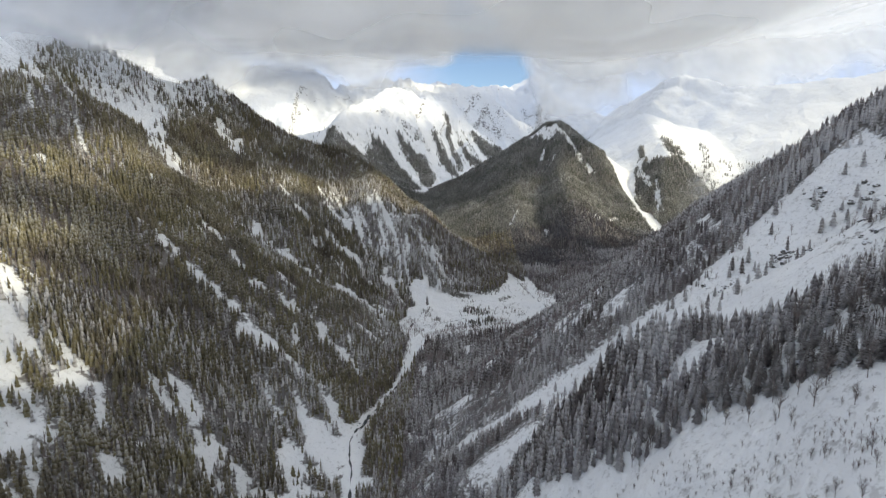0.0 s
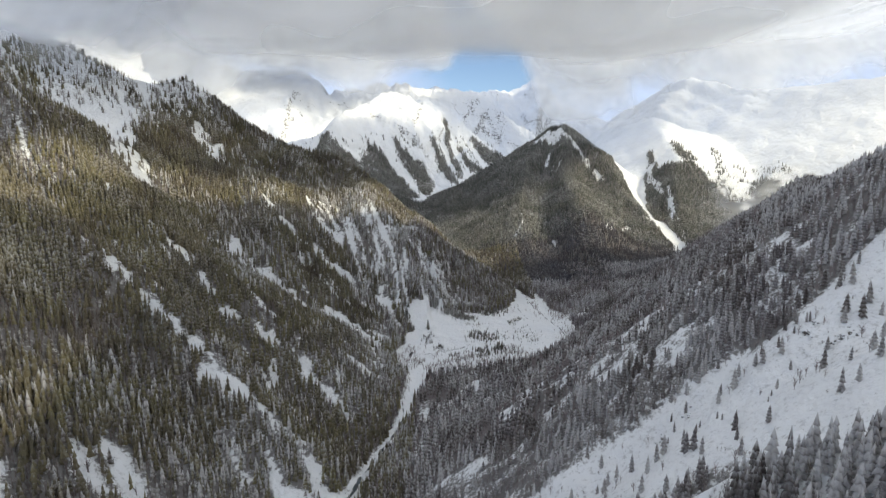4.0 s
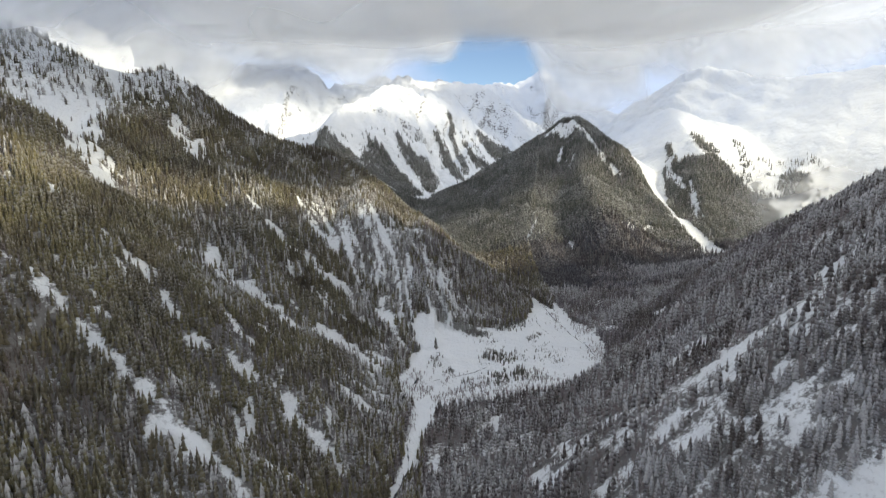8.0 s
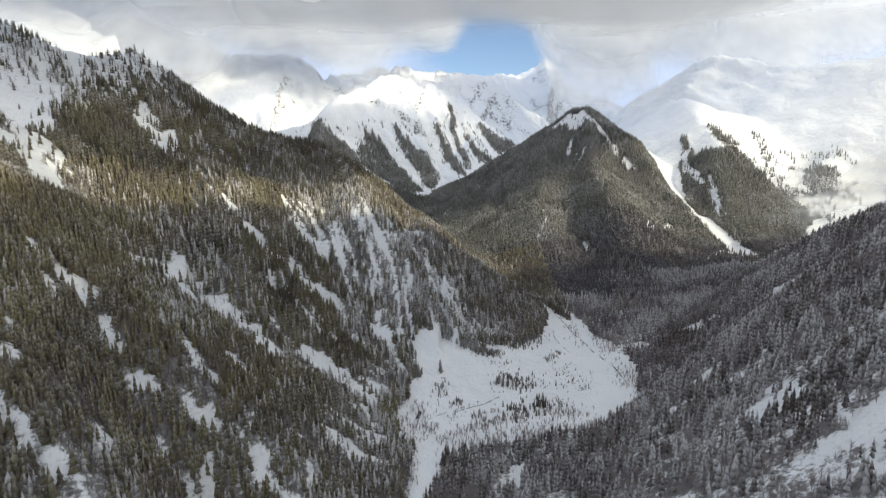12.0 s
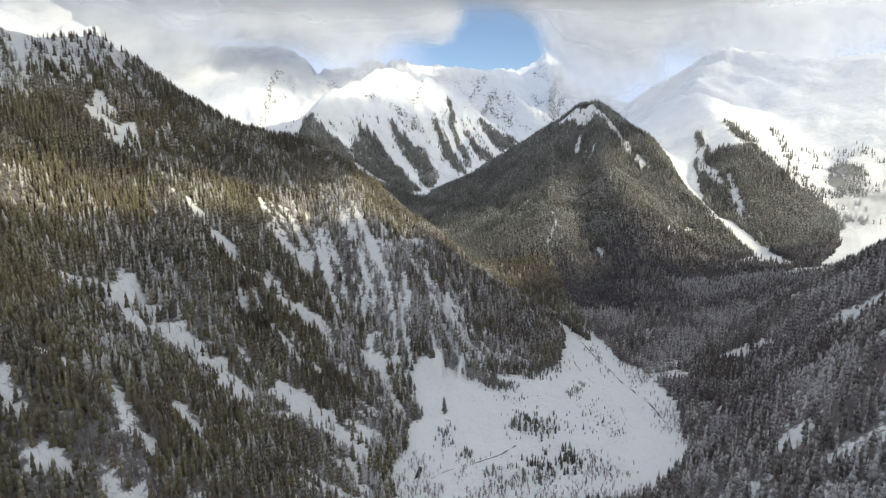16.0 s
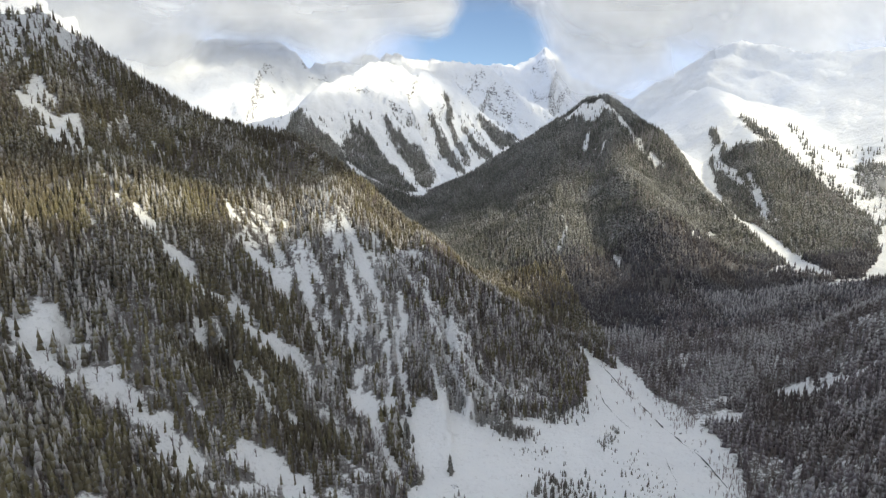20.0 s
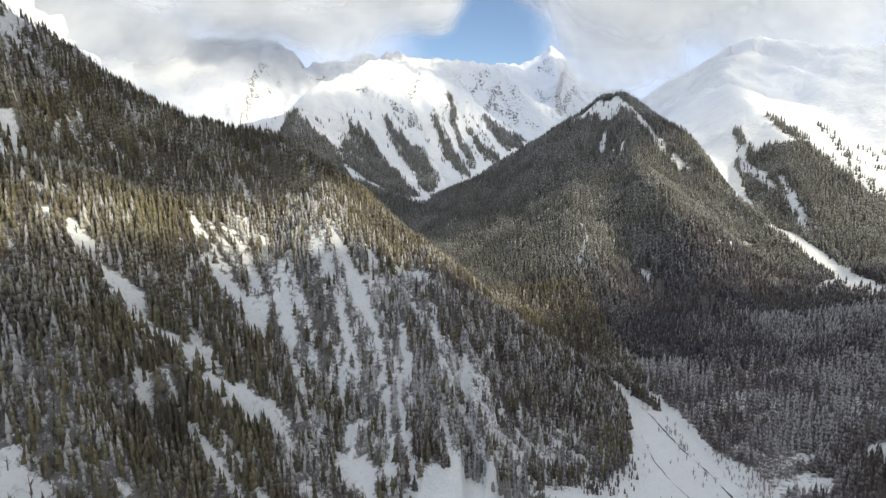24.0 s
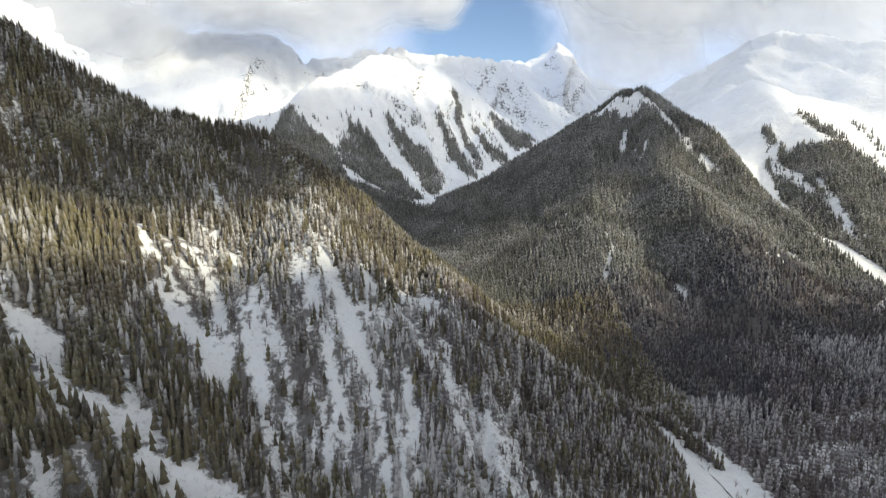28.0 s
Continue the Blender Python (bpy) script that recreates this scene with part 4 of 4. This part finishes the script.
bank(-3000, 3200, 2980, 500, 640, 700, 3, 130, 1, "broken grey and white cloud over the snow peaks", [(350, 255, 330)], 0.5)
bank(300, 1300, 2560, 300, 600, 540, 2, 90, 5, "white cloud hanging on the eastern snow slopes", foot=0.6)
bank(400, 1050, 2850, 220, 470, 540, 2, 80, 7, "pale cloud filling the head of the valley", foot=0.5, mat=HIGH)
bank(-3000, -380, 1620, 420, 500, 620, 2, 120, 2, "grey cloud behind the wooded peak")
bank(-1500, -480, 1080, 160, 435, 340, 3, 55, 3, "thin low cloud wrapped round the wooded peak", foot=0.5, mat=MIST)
# mostly unseen shading deck; holes placed along sun rays to make the lit patches
deck("cloud_bank", -1400, 2500, -1300, 3300, 850, 0.012, 2, 40, 3, "high grey cloud over the valley, mostly unseen, pierced to shape the sun patches",
     [(600, 190, 85, 60), (640, 20, 85, 52), (800, -190, 70, 50), (885, -290, 52, 36), (690, 365, 64, 46), (775, 335, 64, 46), (850, 420, 70, 52), (912, 468, 70, 52), (975, 515, 75, 58), (1060, 560, 85, 85), (1100, 665, 85, 75),
      (1200, 660, 85, 85), (1280, 530, 85, 75), (1410, 600, 95, 85), (1560, 640, 105, 85), (1640, 590, 85, 75), (1760, 730, 190, 140), (1960, 850, 150, 110), (1640, 980, 170, 110), (2000, 1300, 330, 380), (250, 2620, 480, 280)], HIGH)
deck("cloud_bank", -900, 1300, 850, 1980, 640, 0.0, 2, 30, 11, "low grey cloud ceiling over the spur and the valley head", mat=CEILING)
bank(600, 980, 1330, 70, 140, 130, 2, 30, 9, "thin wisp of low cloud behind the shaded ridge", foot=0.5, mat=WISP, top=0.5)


# ---- single trees ----
def part(name, me, mat, parent, label=""):
    ob = new(name, me)
    if mat and not me.materials:
        me.materials.append(mat)
    ob.parent = parent
    if label:
        ob["label"] = label
    return ob


def bough_mesh(seed, whorls, each, open_foot=0.1):
    """A spruce crown one unit high: whorls of drooping boughs, each a bent, tapering spray with side fingers, round a slim core."""
    r = np.random.RandomState(seed)
    co, tris = [], []
    for k in range(whorls):
        f = k / (whorls - 1)
        z0 = open_foot + (0.95 - open_foot) * f ** 0.92
        long = 0.15 * (1 - f) ** 0.8 + 0.014
        count = max(4, int(each * (1 - 0.5 * f)))
        for s in range(count):
            a = (s + r.uniform(-0.3, 0.3) + 0.37 * k) / count * math.tau
            span = long * r.uniform(0.72, 1.15)
            sag = span * r.uniform(0.30, 0.62)
            wide = span * r.uniform(0.26, 0.40)
            ca, sa = math.cos(a), math.sin(a)
            z = z0 + r.uniform(-0.012, 0.012)
            first = len(co)
            for along, across, drop in ((0.02, 0, 0.03), (0.45, -1, -0.30), (0.5, 0, -0.12), (0.45, 1, -0.30), (0.78, -0.62, -0.85), (0.8, 0.0, -0.55), (0.78, 0.62, -0.85), (1.0, 0, -1.0)):
                x, y = along * span, across * wide
                co.append((x * ca - y * sa, x * sa + y * ca, z + drop * sag))
            tris += [(first + i, first + j, first + l) for i, j, l in ((0, 1, 2), (0, 2, 3), (1, 4, 5), (1, 5, 2), (2, 5, 6), (2, 6, 3), (4, 7, 5), (5, 7, 6))]
    first, rings = len(co), 6
    for k in range(rings + 1):
        f = k / rings
        w = 0.055 * (1 - f) + 0.001
        co += [(w * math.cos(b), w * math.sin(b), open_foot * 0.9 + (1 - open_foot * 0.9) * f) for b in np.arange(5) * math.tau / 5]
    for k in range(rings):
        for s in range(5):
            a, b = first + 5 * k + s, first + 5 * k + (s + 1) % 5
            tris += [(a, b, b + 5), (a, b + 5, a + 5)]
    return solid("crown", np.array(co), np.array(tris), smooth=False)


def stem_mesh(name, wide, tall, foot=-0.12, sides=6):
    rings = [(foot, wide * 1.5), (0.0, wide * 1.15), (tall * 0.4, wide * 0.8), (tall, wide * 0.25)]
    co = [(w * math.cos(a), w * math.sin(a), z) for z, w in rings for a in np.arange(sides) * math.tau / sides]
    faces = [(sides * k + s, sides * k + (s + 1) % sides, sides * (k + 1) + (s + 1) % sides, sides * (k + 1) + s) for k in range(len(rings) - 1) for s in range(sides)]
    return solid(name, np.array(co), np.array(faces))


def limbs_mesh(seed, limbs, twigs):
    """Bare limbs and twigs of a broadleaf tree one unit high, as tapering three-sided rods."""
    r = np.random.RandomState(seed)
    co, tris = [], []

    def rod(a, b, w):
        first = len(co)
        for p, ww in ((a, w), (b, w * 0.35)):
            co.extend([(p[0] + ww * math.cos(q), p[1] + ww * math.sin(q), p[2]) for q in (0, 2.1, 4.2)])
        for s in range(3):
            i, j = first + s, first + (s + 1) % 3
            tris.extend([(i, j, j + 3), (i, j + 3, i + 3)])

    for k in range(limbs):
        base = np.array((0, 0, r.uniform(0.2, 0.75)))
        a, out = r.uniform(0, math.tau), r.uniform(0.08, 0.22)
        tip = base + np.array((out * math.cos(a), out * math.sin(a), r.uniform(0.18, 0.34)))
        tip[2] = min(tip[2], 1.0)
        rod(base, tip, 0.007)
        for _ in range(twigs):
            f = r.uniform(0.3, 1.0)
            p = base + (tip - base) * f
            b = r.uniform(0, math.tau)
            rod(p, p + np.array((0.07 * math.cos(b), 0.07 * math.sin(b), r.uniform(0.03, 0.12))), 0.0035)
    return solid("bare_crown", np.array(co), np.array(tris), smooth=False)


def ground_at(x, y):
    return float(on_grid(GZ, np.array([float(x)]), np.array([float(y)]))[0])


def spruce_kind(seed, whorls, each, label, crown_mat=None, trunk_wide=0.014):
    tree = new("spruce_tree")
    tagged(tree, label, "tree", "single spruces")
    part("trunk", stem_mesh("trunk", trunk_wide, 0.9), BARK, tree)
    part("crown", bough_mesh(seed, whorls, each), crown_mat or FROSTED, tree)
    return tree


def bare_kind(seed, label):
    tree = new("bare_tree")
    tagged(tree, label, "tree", "leafless trees")
    part("trunk", stem_mesh("trunk", 0.011, 0.95), TWIGS, tree)
    part("bare_crown", limbs_mesh(seed, 22, 5), TWIGS, tree)
    return tree


used_up = set()


def planted(kinds, x, y, tall, r, spread=1.0):
    """One tree of the kinds, set on the ground."""
    kind = kinds[r.randint(len(kinds))]
    m = pose(x, y, ground_at(x, y) - 0.1, r.normal(0, 1.5), r.normal(0, 1.5), r.uniform(0, 360))
    if kind.name not in used_up:
        used_up.add(kind.name)
        tree = kind
        tree.matrix_basis = m
    else:
        tree = copy_thing(kind, m)
    wide = tall * spread * r.uniform(0.85, 1.15)
    tree.scale = (wide, wide, tall)
    return tree


SLOPE_SPRUCES = [spruce_kind(100 + k, 15 + k % 3, 9, "tall frosted spruce on the steep snowy slope", HOARY) for k in range(6)]
FIELD_SPRUCES = [spruce_kind(120 + k, 10, 8, "small dark spruce standing in the open snow", SPRUCE, 0.02) for k in range(4)]
BARE_TREES = [bare_kind(140 + k, "leafless grey broadleaf tree on the snowy slope") for k in range(5)]

# the near nose on the right: the front trees one by one, those behind as a wood
x, y, r = scatter(20, 250, 145, 355, 3.7, 31)
rim, _, _ = nearest(x, y, NOSE)
rim = np.where(inside(x, y, NOSE), rim, -rim) + 16 * fbm(x, y, 22, 3)
pocket = np.hypot((x - 126) / 17, (y - 242) / 11) > 1
keep = (r.rand(len(x)) < np.clip(rim / 4 + 0.5, 0, 0.97)) & pocket
leafless = keep & (r.rand(len(x)) < np.clip(fbm(x, y, 40, 3) * 2.4 + 0.10, 0.02, 0.6))
green = keep & ~leafless
order = np.argsort(np.hypot(x - 60, y - 60) + 1e4 * ~green)
front = order[:min(165, green.sum())]
for i in front:
    planted(SLOPE_SPRUCES, x[i], y[i], r.uniform(8, 15), r, 1.2)
behind = green.copy()
behind[front] = False
stand("spruce_wood", x[behind], y[behind], r.uniform(9, 17, behind.sum()), NEAR, r, HOARY, "frosted spruces high on the snowy slope", 1.25)
bare_at = np.nonzero(leafless)[0]
bare_at = bare_at[np.argsort(np.hypot(x[bare_at] - 60, y[bare_at] - 60))]
for i in bare_at[:60]:
    planted(BARE_TREES, x[i], y[i], r.uniform(7, 13), r)
rest = bare_at[60:]
stand("bare_wood", x[rest], y[rest], r.uniform(7, 13, len(rest)), BARE_NEAR, r, TWIGS, "leafless grey-brown broadleaf trees among the spruces", 1.2)
for px, py in ((123, 162), (117, 178), (118, 188), (120, 170), (117, 158), (112, 184), (126, 150), (109, 178), (113, 168), (106, 187)):
    planted(BARE_TREES, px, py, r.uniform(9, 14), r)
for _ in range(26):
    planted(BARE_TREES, r.uniform(88, 124), r.uniform(112, 172), r.uniform(4, 9), r)
for px, py in ((113, 250), (116, 256), (121, 252), (131, 258), (137, 256)):
    planted(SLOPE_SPRUCES, px, py, r.uniform(9, 13), r)

# the valley field: thickets and loners (middle x, y, reach, count, height)
FIELD = [(69, 981, 30, 26, 44, 5.5), (50, 975, 12, 10, 10, 8), (55, 900, 18, 24, 26, 6), (84, 910, 10, 24, 20, 7), (103, 902, 10, 20, 8, 4), (-30, 954, 9, 12, 12, 5), (-10, 930, 7, 7, 8, 5),
         (-30, 992, 3, 3, 2, 13), (12, 905, 10, 12, 8, 5), (20, 885, 16, 12, 10, 4.5), (6, 1074, 16, 12, 22, 9), (-20, 1078, 12, 8, 10, 10), (25, 1060, 14, 14, 30, 7.5), (44, 1054, 16, 12, 26, 6), (75, 1086, 30, 14, 28, 6.5), (100, 1100, 16, 10, 14, 6),
         (110, 1112, 14, 14, 14, 7), (33, 1098, 26, 10, 14, 9), (50, 1028, 26, 14, 10, 2.2), (115, 1036, 7, 8, 10, 3.5), (125, 1046, 7, 8, 10, 3.5), (137, 1062, 7, 8, 8, 3.5), (138, 990, 26, 34, 30, 1.7),
         (144, 962, 8, 6, 8, 3), (-70, 1030, 5, 18, 8, 11), (-60, 985, 8, 10, 8, 8)]
others = []
for cx, cy, rx, ry, count, tall in FIELD:
    for k in range(count * 2):
        spot = (cx + r.normal(0, 0.5) * rx, cy + r.normal(0, 0.5) * ry, tall * r.uniform(0.6, 1.4))
        if k < count * 0.30:
            planted(FIELD_SPRUCES, *spot, r, 1.25)
        else:
            others.append(spot)
others = np.array(others)
stand("young_spruces", others[:, 0], others[:, 1], others[:, 2], NEAR, r, SPRUCE, "thickets of dark young spruces in the open snow", 1.35)

# grey leafless scrub on the lower field and along the banks
x, y, r = scatter(-120, 290, 540, 1330, 2.7, 33)
spot = np.zeros(len(x))
for cx, cy, rx, ry, amount in ((0, 862, 65, 26, 0.85), (60, 852, 45, 12, 0.7), (-85, 945, 14, 40, 0.75), (-96, 1015, 14, 30, 0.6), (-84, 870, 14, 40, 0.5), (230, 1105, 34, 40, 0.8), (214, 955, 16, 50, 0.75), (104, 890, 22, 22, 0.45), (185, 1195, 12, 60, 0.5), (-75, 780, 16, 60, 0.5), (60, 1120, 70, 14, 0.35), (25, 895, 30, 14, 0.4), (-30, 880, 45, 34, 0.8), (-58, 800, 26, 60, 0.8), (-72, 720, 24, 60, 0.75), (-88, 610, 22, 60, 0.7), (-10, 905, 30, 20, 0.6)):
    spot = np.maximum(spot, amount * np.exp(-((x - cx) / rx) ** 2 - ((y - cy) / ry) ** 2))
small = np.zeros(len(x))
for cx, cy, rx, ry, count, tall in FIELD:
    small = np.maximum(small, min(0.6, count / (rx * ry) * 9) * np.exp(-((x - cx) / (rx * 0.75)) ** 2 - ((y - cy) / (ry * 0.75)) ** 2))
young = r.rand(len(x)) < small
stand("young_spruces", x[young], y[young], r.uniform(1.2, 4.5, young.sum()), MIDDLE, r, SPRUCE, "low young spruces and bushes on the valley snow", 1.7)
scrub = r.rand(len(x)) < spot * np.clip(0.7 + 2.5 * fbm(x, y, 30, 3), 0, 1) * np.clip(nearest(x, y, STREAM)[0] / 8 - 0.3, 0, 1)
stand("scrub", x[scrub], y[scrub], r.uniform(3, 8, scrub.sum()), BARE_FAR, r, RIMED_TWIGS, "pale grey leafless scrub on the valley snow", 1.6)

# brush poking through the snow on the near slope
x, y, r = scatter(0, 260, 70, 300, 2.2, 35)
low = r.rand(len(x)) < np.clip(fbm(x, y + x, 30, 3) * 5.0 + 0.30, 0.05, 0.9) * ~inside(x, y, NOSE)
stand("brush", x[low], y[low], r.uniform(1.1, 3.4, low.sum()), BARE_NEAR, r, TWIGS, "low dry brush poking through snow", 1.5)

# the open slope: rock outcrops (x, y, reach), brush and young trees gathered round them
OUTCROPS = [(258, 402, 11), (268, 390, 8), (316, 398, 9), (259, 320, 7), (243, 301, 7), (225, 408, 7), (216, 425, 5), (151, 441, 5), (135, 440, 4), (300, 430, 8)]
x, y, r = scatter(0, 345, 300, 470, 3.6, 37)
edge, _, _ = nearest(x, y, SWATH)
round_rock = np.zeros(len(x))
for cx, cy, reach in OUTCROPS:
    round_rock = np.maximum(round_rock, np.exp(-(np.hypot(x - cx, y - cy) / (1.7 * reach)) ** 2))
on_slope = inside(x, y, SWATH)
lone = on_slope & (r.rand(len(x)) < np.clip(0.9 * fbm(x, y, 30, 4) + 0.22 * round_rock + 0.16 * np.exp(-edge / 8), 0.005, 0.5))
stand("brush", x[lone], y[lone], r.uniform(0.9, 3.0, lone.sum()), BARE_NEAR, r, TWIGS, "low dry brush poking through snow", 1.8)
lone = on_slope & (r.rand(len(x)) < np.clip(0.24 * round_rock + 0.9 * fbm(x + 90, y, 40, 4) - 0.13 + 0.10 * np.exp(-edge / 6), 0, 0.3))
stand("young_spruces", x[lone], y[lone], r.uniform(2.5, 10, lone.sum()), NEAR, r, FROSTED, "scattered young spruces on the steep snow slope", 1.2)

# ---- streams ----
def water():
    m, n = material("dark_water")
    at = n.place()
    ripple = n.noise(at, 0.9, 4.0)
    finish(n, n.mix(ripple, (0.02, 0.025, 0.03, 1), (0.10, 0.11, 0.12, 1)), 0.25, ripple, 0.3, 0.3, spec=0.5)
    return m


WATER = water()


def ribbon(name, line, wide, lift, mat, label, wander=3.0, kind="structure"):
    """A strip of uneven width draped over the ground along a line."""
    out = []
    for a, b in zip(line, line[1:]):
        steps_in = max(2, int(math.dist(a[:2], b[:2]) / 3))
        out += [(a[0] + (b[0] - a[0]) * k / steps_in, a[1] + (b[1] - a[1]) * k / steps_in) for k in range(steps_in)]
    p = np.array(out + [line[-1][:2]])
    p = p + wander * np.stack([fbm(p[:, 0], p[:, 1], 25, 3), fbm(p[:, 0] + 200, p[:, 1], 25, 3)], 1)
    way = np.gradient(p, axis=0)
    way /= np.linalg.norm(way, axis=1)[:, None] + 1e-9
    side = np.stack([-way[:, 1], way[:, 0]], 1)
    w = wide * np.clip(0.62 + 4.0 * fbm(p[:, 0], p[:, 1], 9, 2), 0.03, 1.7)[:, None]
    left, right = p + side * w * 0.5, p - side * w * 0.5
    middle = on_grid(GZ, p[:, 0], p[:, 1])
    rows = []
    for q in (left, p, right):
        rows.append(np.concatenate([q, np.maximum(on_grid(GZ, q[:, 0], q[:, 1]), middle - 0.5)[:, None] + lift], 1))
    k = len(p)
    i = np.arange(k - 1)
    faces = np.concatenate([np.stack([i, i + 1, i + 1 + k, i + k], 1), np.stack([i + k, i + 1 + k, i + 1 + 2 * k, i + 2 * k], 1)])
    ob = new(name, solid(name, np.concatenate(rows), faces))
    ob.data.materials.append(mat)
    return tagged(ob, label, "stream", kind=kind)


ribbon("stream", [p for p in STREAM if 150 < p[1] < 850] + [(-70, 858), (-64, 876), (-54, 909)], 2.2, 0.5, WATER, "dark mountain stream between snow banks", 7)
ribbon("stream", [(-44, 897), (-24, 908), (-1, 918), (24, 932), (40, 947)], 0.8, 0.35, WATER, "thin dark brook across the snowfield", 3)
ribbon("stream", [(146, 1162), (142, 1117), (145, 1099), (153, 1078), (163, 1052)], 0.55, 0.35, WATER, "thin dark brook across the snowfield", 2)
ribbon("stream", [(168, 1023), (165, 1002), (164, 977)], 0.6, 0.35, WATER, "thin dark brook across the snowfield", 2)
ribbon("stream", [(162, 1330), (170, 1240), (178, 1155), (186, 1115), (194, 1046), (201, 1020), (202, 980)], 1.1, 0.4, WATER, "dark stream along the edge of the wood", 5)


# ---- rocks ----
def rock_mesh(seed):
    bm = bmesh.new()
    bmesh.ops.create_icosphere(bm, subdivisions=2, radius=1.0)
    for v in bm.verts:
        p = v.co * 1.1 + Vector((seed * 3.7, 0, 0))
        d = 0.75 + 0.55 * noise.noise(p) + 0.25 * noise.noise(p * 2.7)
        v.co = Vector((v.co.x * d * 1.3, v.co.y * d, v.co.z * d * 0.75))
    me = bpy.data.meshes.new("rock")
    bm.to_mesh(me)
    bm.free()
    me.materials.append(CRAG)
    return me


def crag():
    m, n = material("snowy_crag")
    at = n.place()
    up = n.add("ShaderNodeSeparateXYZ", {0: n.add("ShaderNodeNewGeometry").outputs["Normal"]}).outputs[2]
    grain = n.noise(at, 0.8, 6.0, 0.7)
    stone = n.mix(grain, (0.04, 0.04, 0.042, 1), (0.22, 0.21, 0.20, 1))
    cap = n.ramp(n.math("ADD", up, n.math("MULTIPLY", grain, 0.7)), 0.75, 1.0)
    finish(n, n.mix(cap, stone, (0.80, 0.82, 0.85, 1)), 0.85, grain, 0.7, 0.3)
    return m


CRAG = crag()
ROCKS = [rock_mesh(k) for k in range(6)]


def rock(x, y, size, r):
    ob = new("rock", ROCKS[r.randint(6)])
    ob.matrix_basis = pose(x, y, ground_at(x, y) - 0.1 * size, r.uniform(-20, 20), r.uniform(-20, 20), r.uniform(0, 360))
    s = size * r.uniform(0.7, 1.2)
    ob.scale = (s, s, s * r.uniform(0.7, 1.3))
    tagged(ob, "dark jagged rock with a cap of snow", "rock", "rocks on the slope")


r = np.random.RandomState(41)
for cx, cy, reach in OUTCROPS:
    for _ in range(int(reach * 1.3)):
        rock(cx + r.normal(0, 0.5) * reach, cy + r.normal(0, 0.5) * reach, reach * r.uniform(0.12, 0.42), r)
for cx, cy in ((110, 245), (112, 243), (107, 238), (131, 187)):
    rock(cx, cy, r.uniform(1.0, 1.9), r)
for cx, cy, rx, ry, count, size in ((-92, 556, 8, 16, 16, 1.6), (-60, 690, 6, 40, 14, 1.2), (200, 1060, 4, 80, 14, 1.2), (-70, 800, 6, 60, 12, 1.2), (-25, 975, 10, 5, 4, 2.0)):
    for _ in range(count):
        rock(cx + r.normal(0, 0.6) * rx, cy + r.normal(0, 0.6) * ry, size * r.uniform(0.5, 1.4), r)
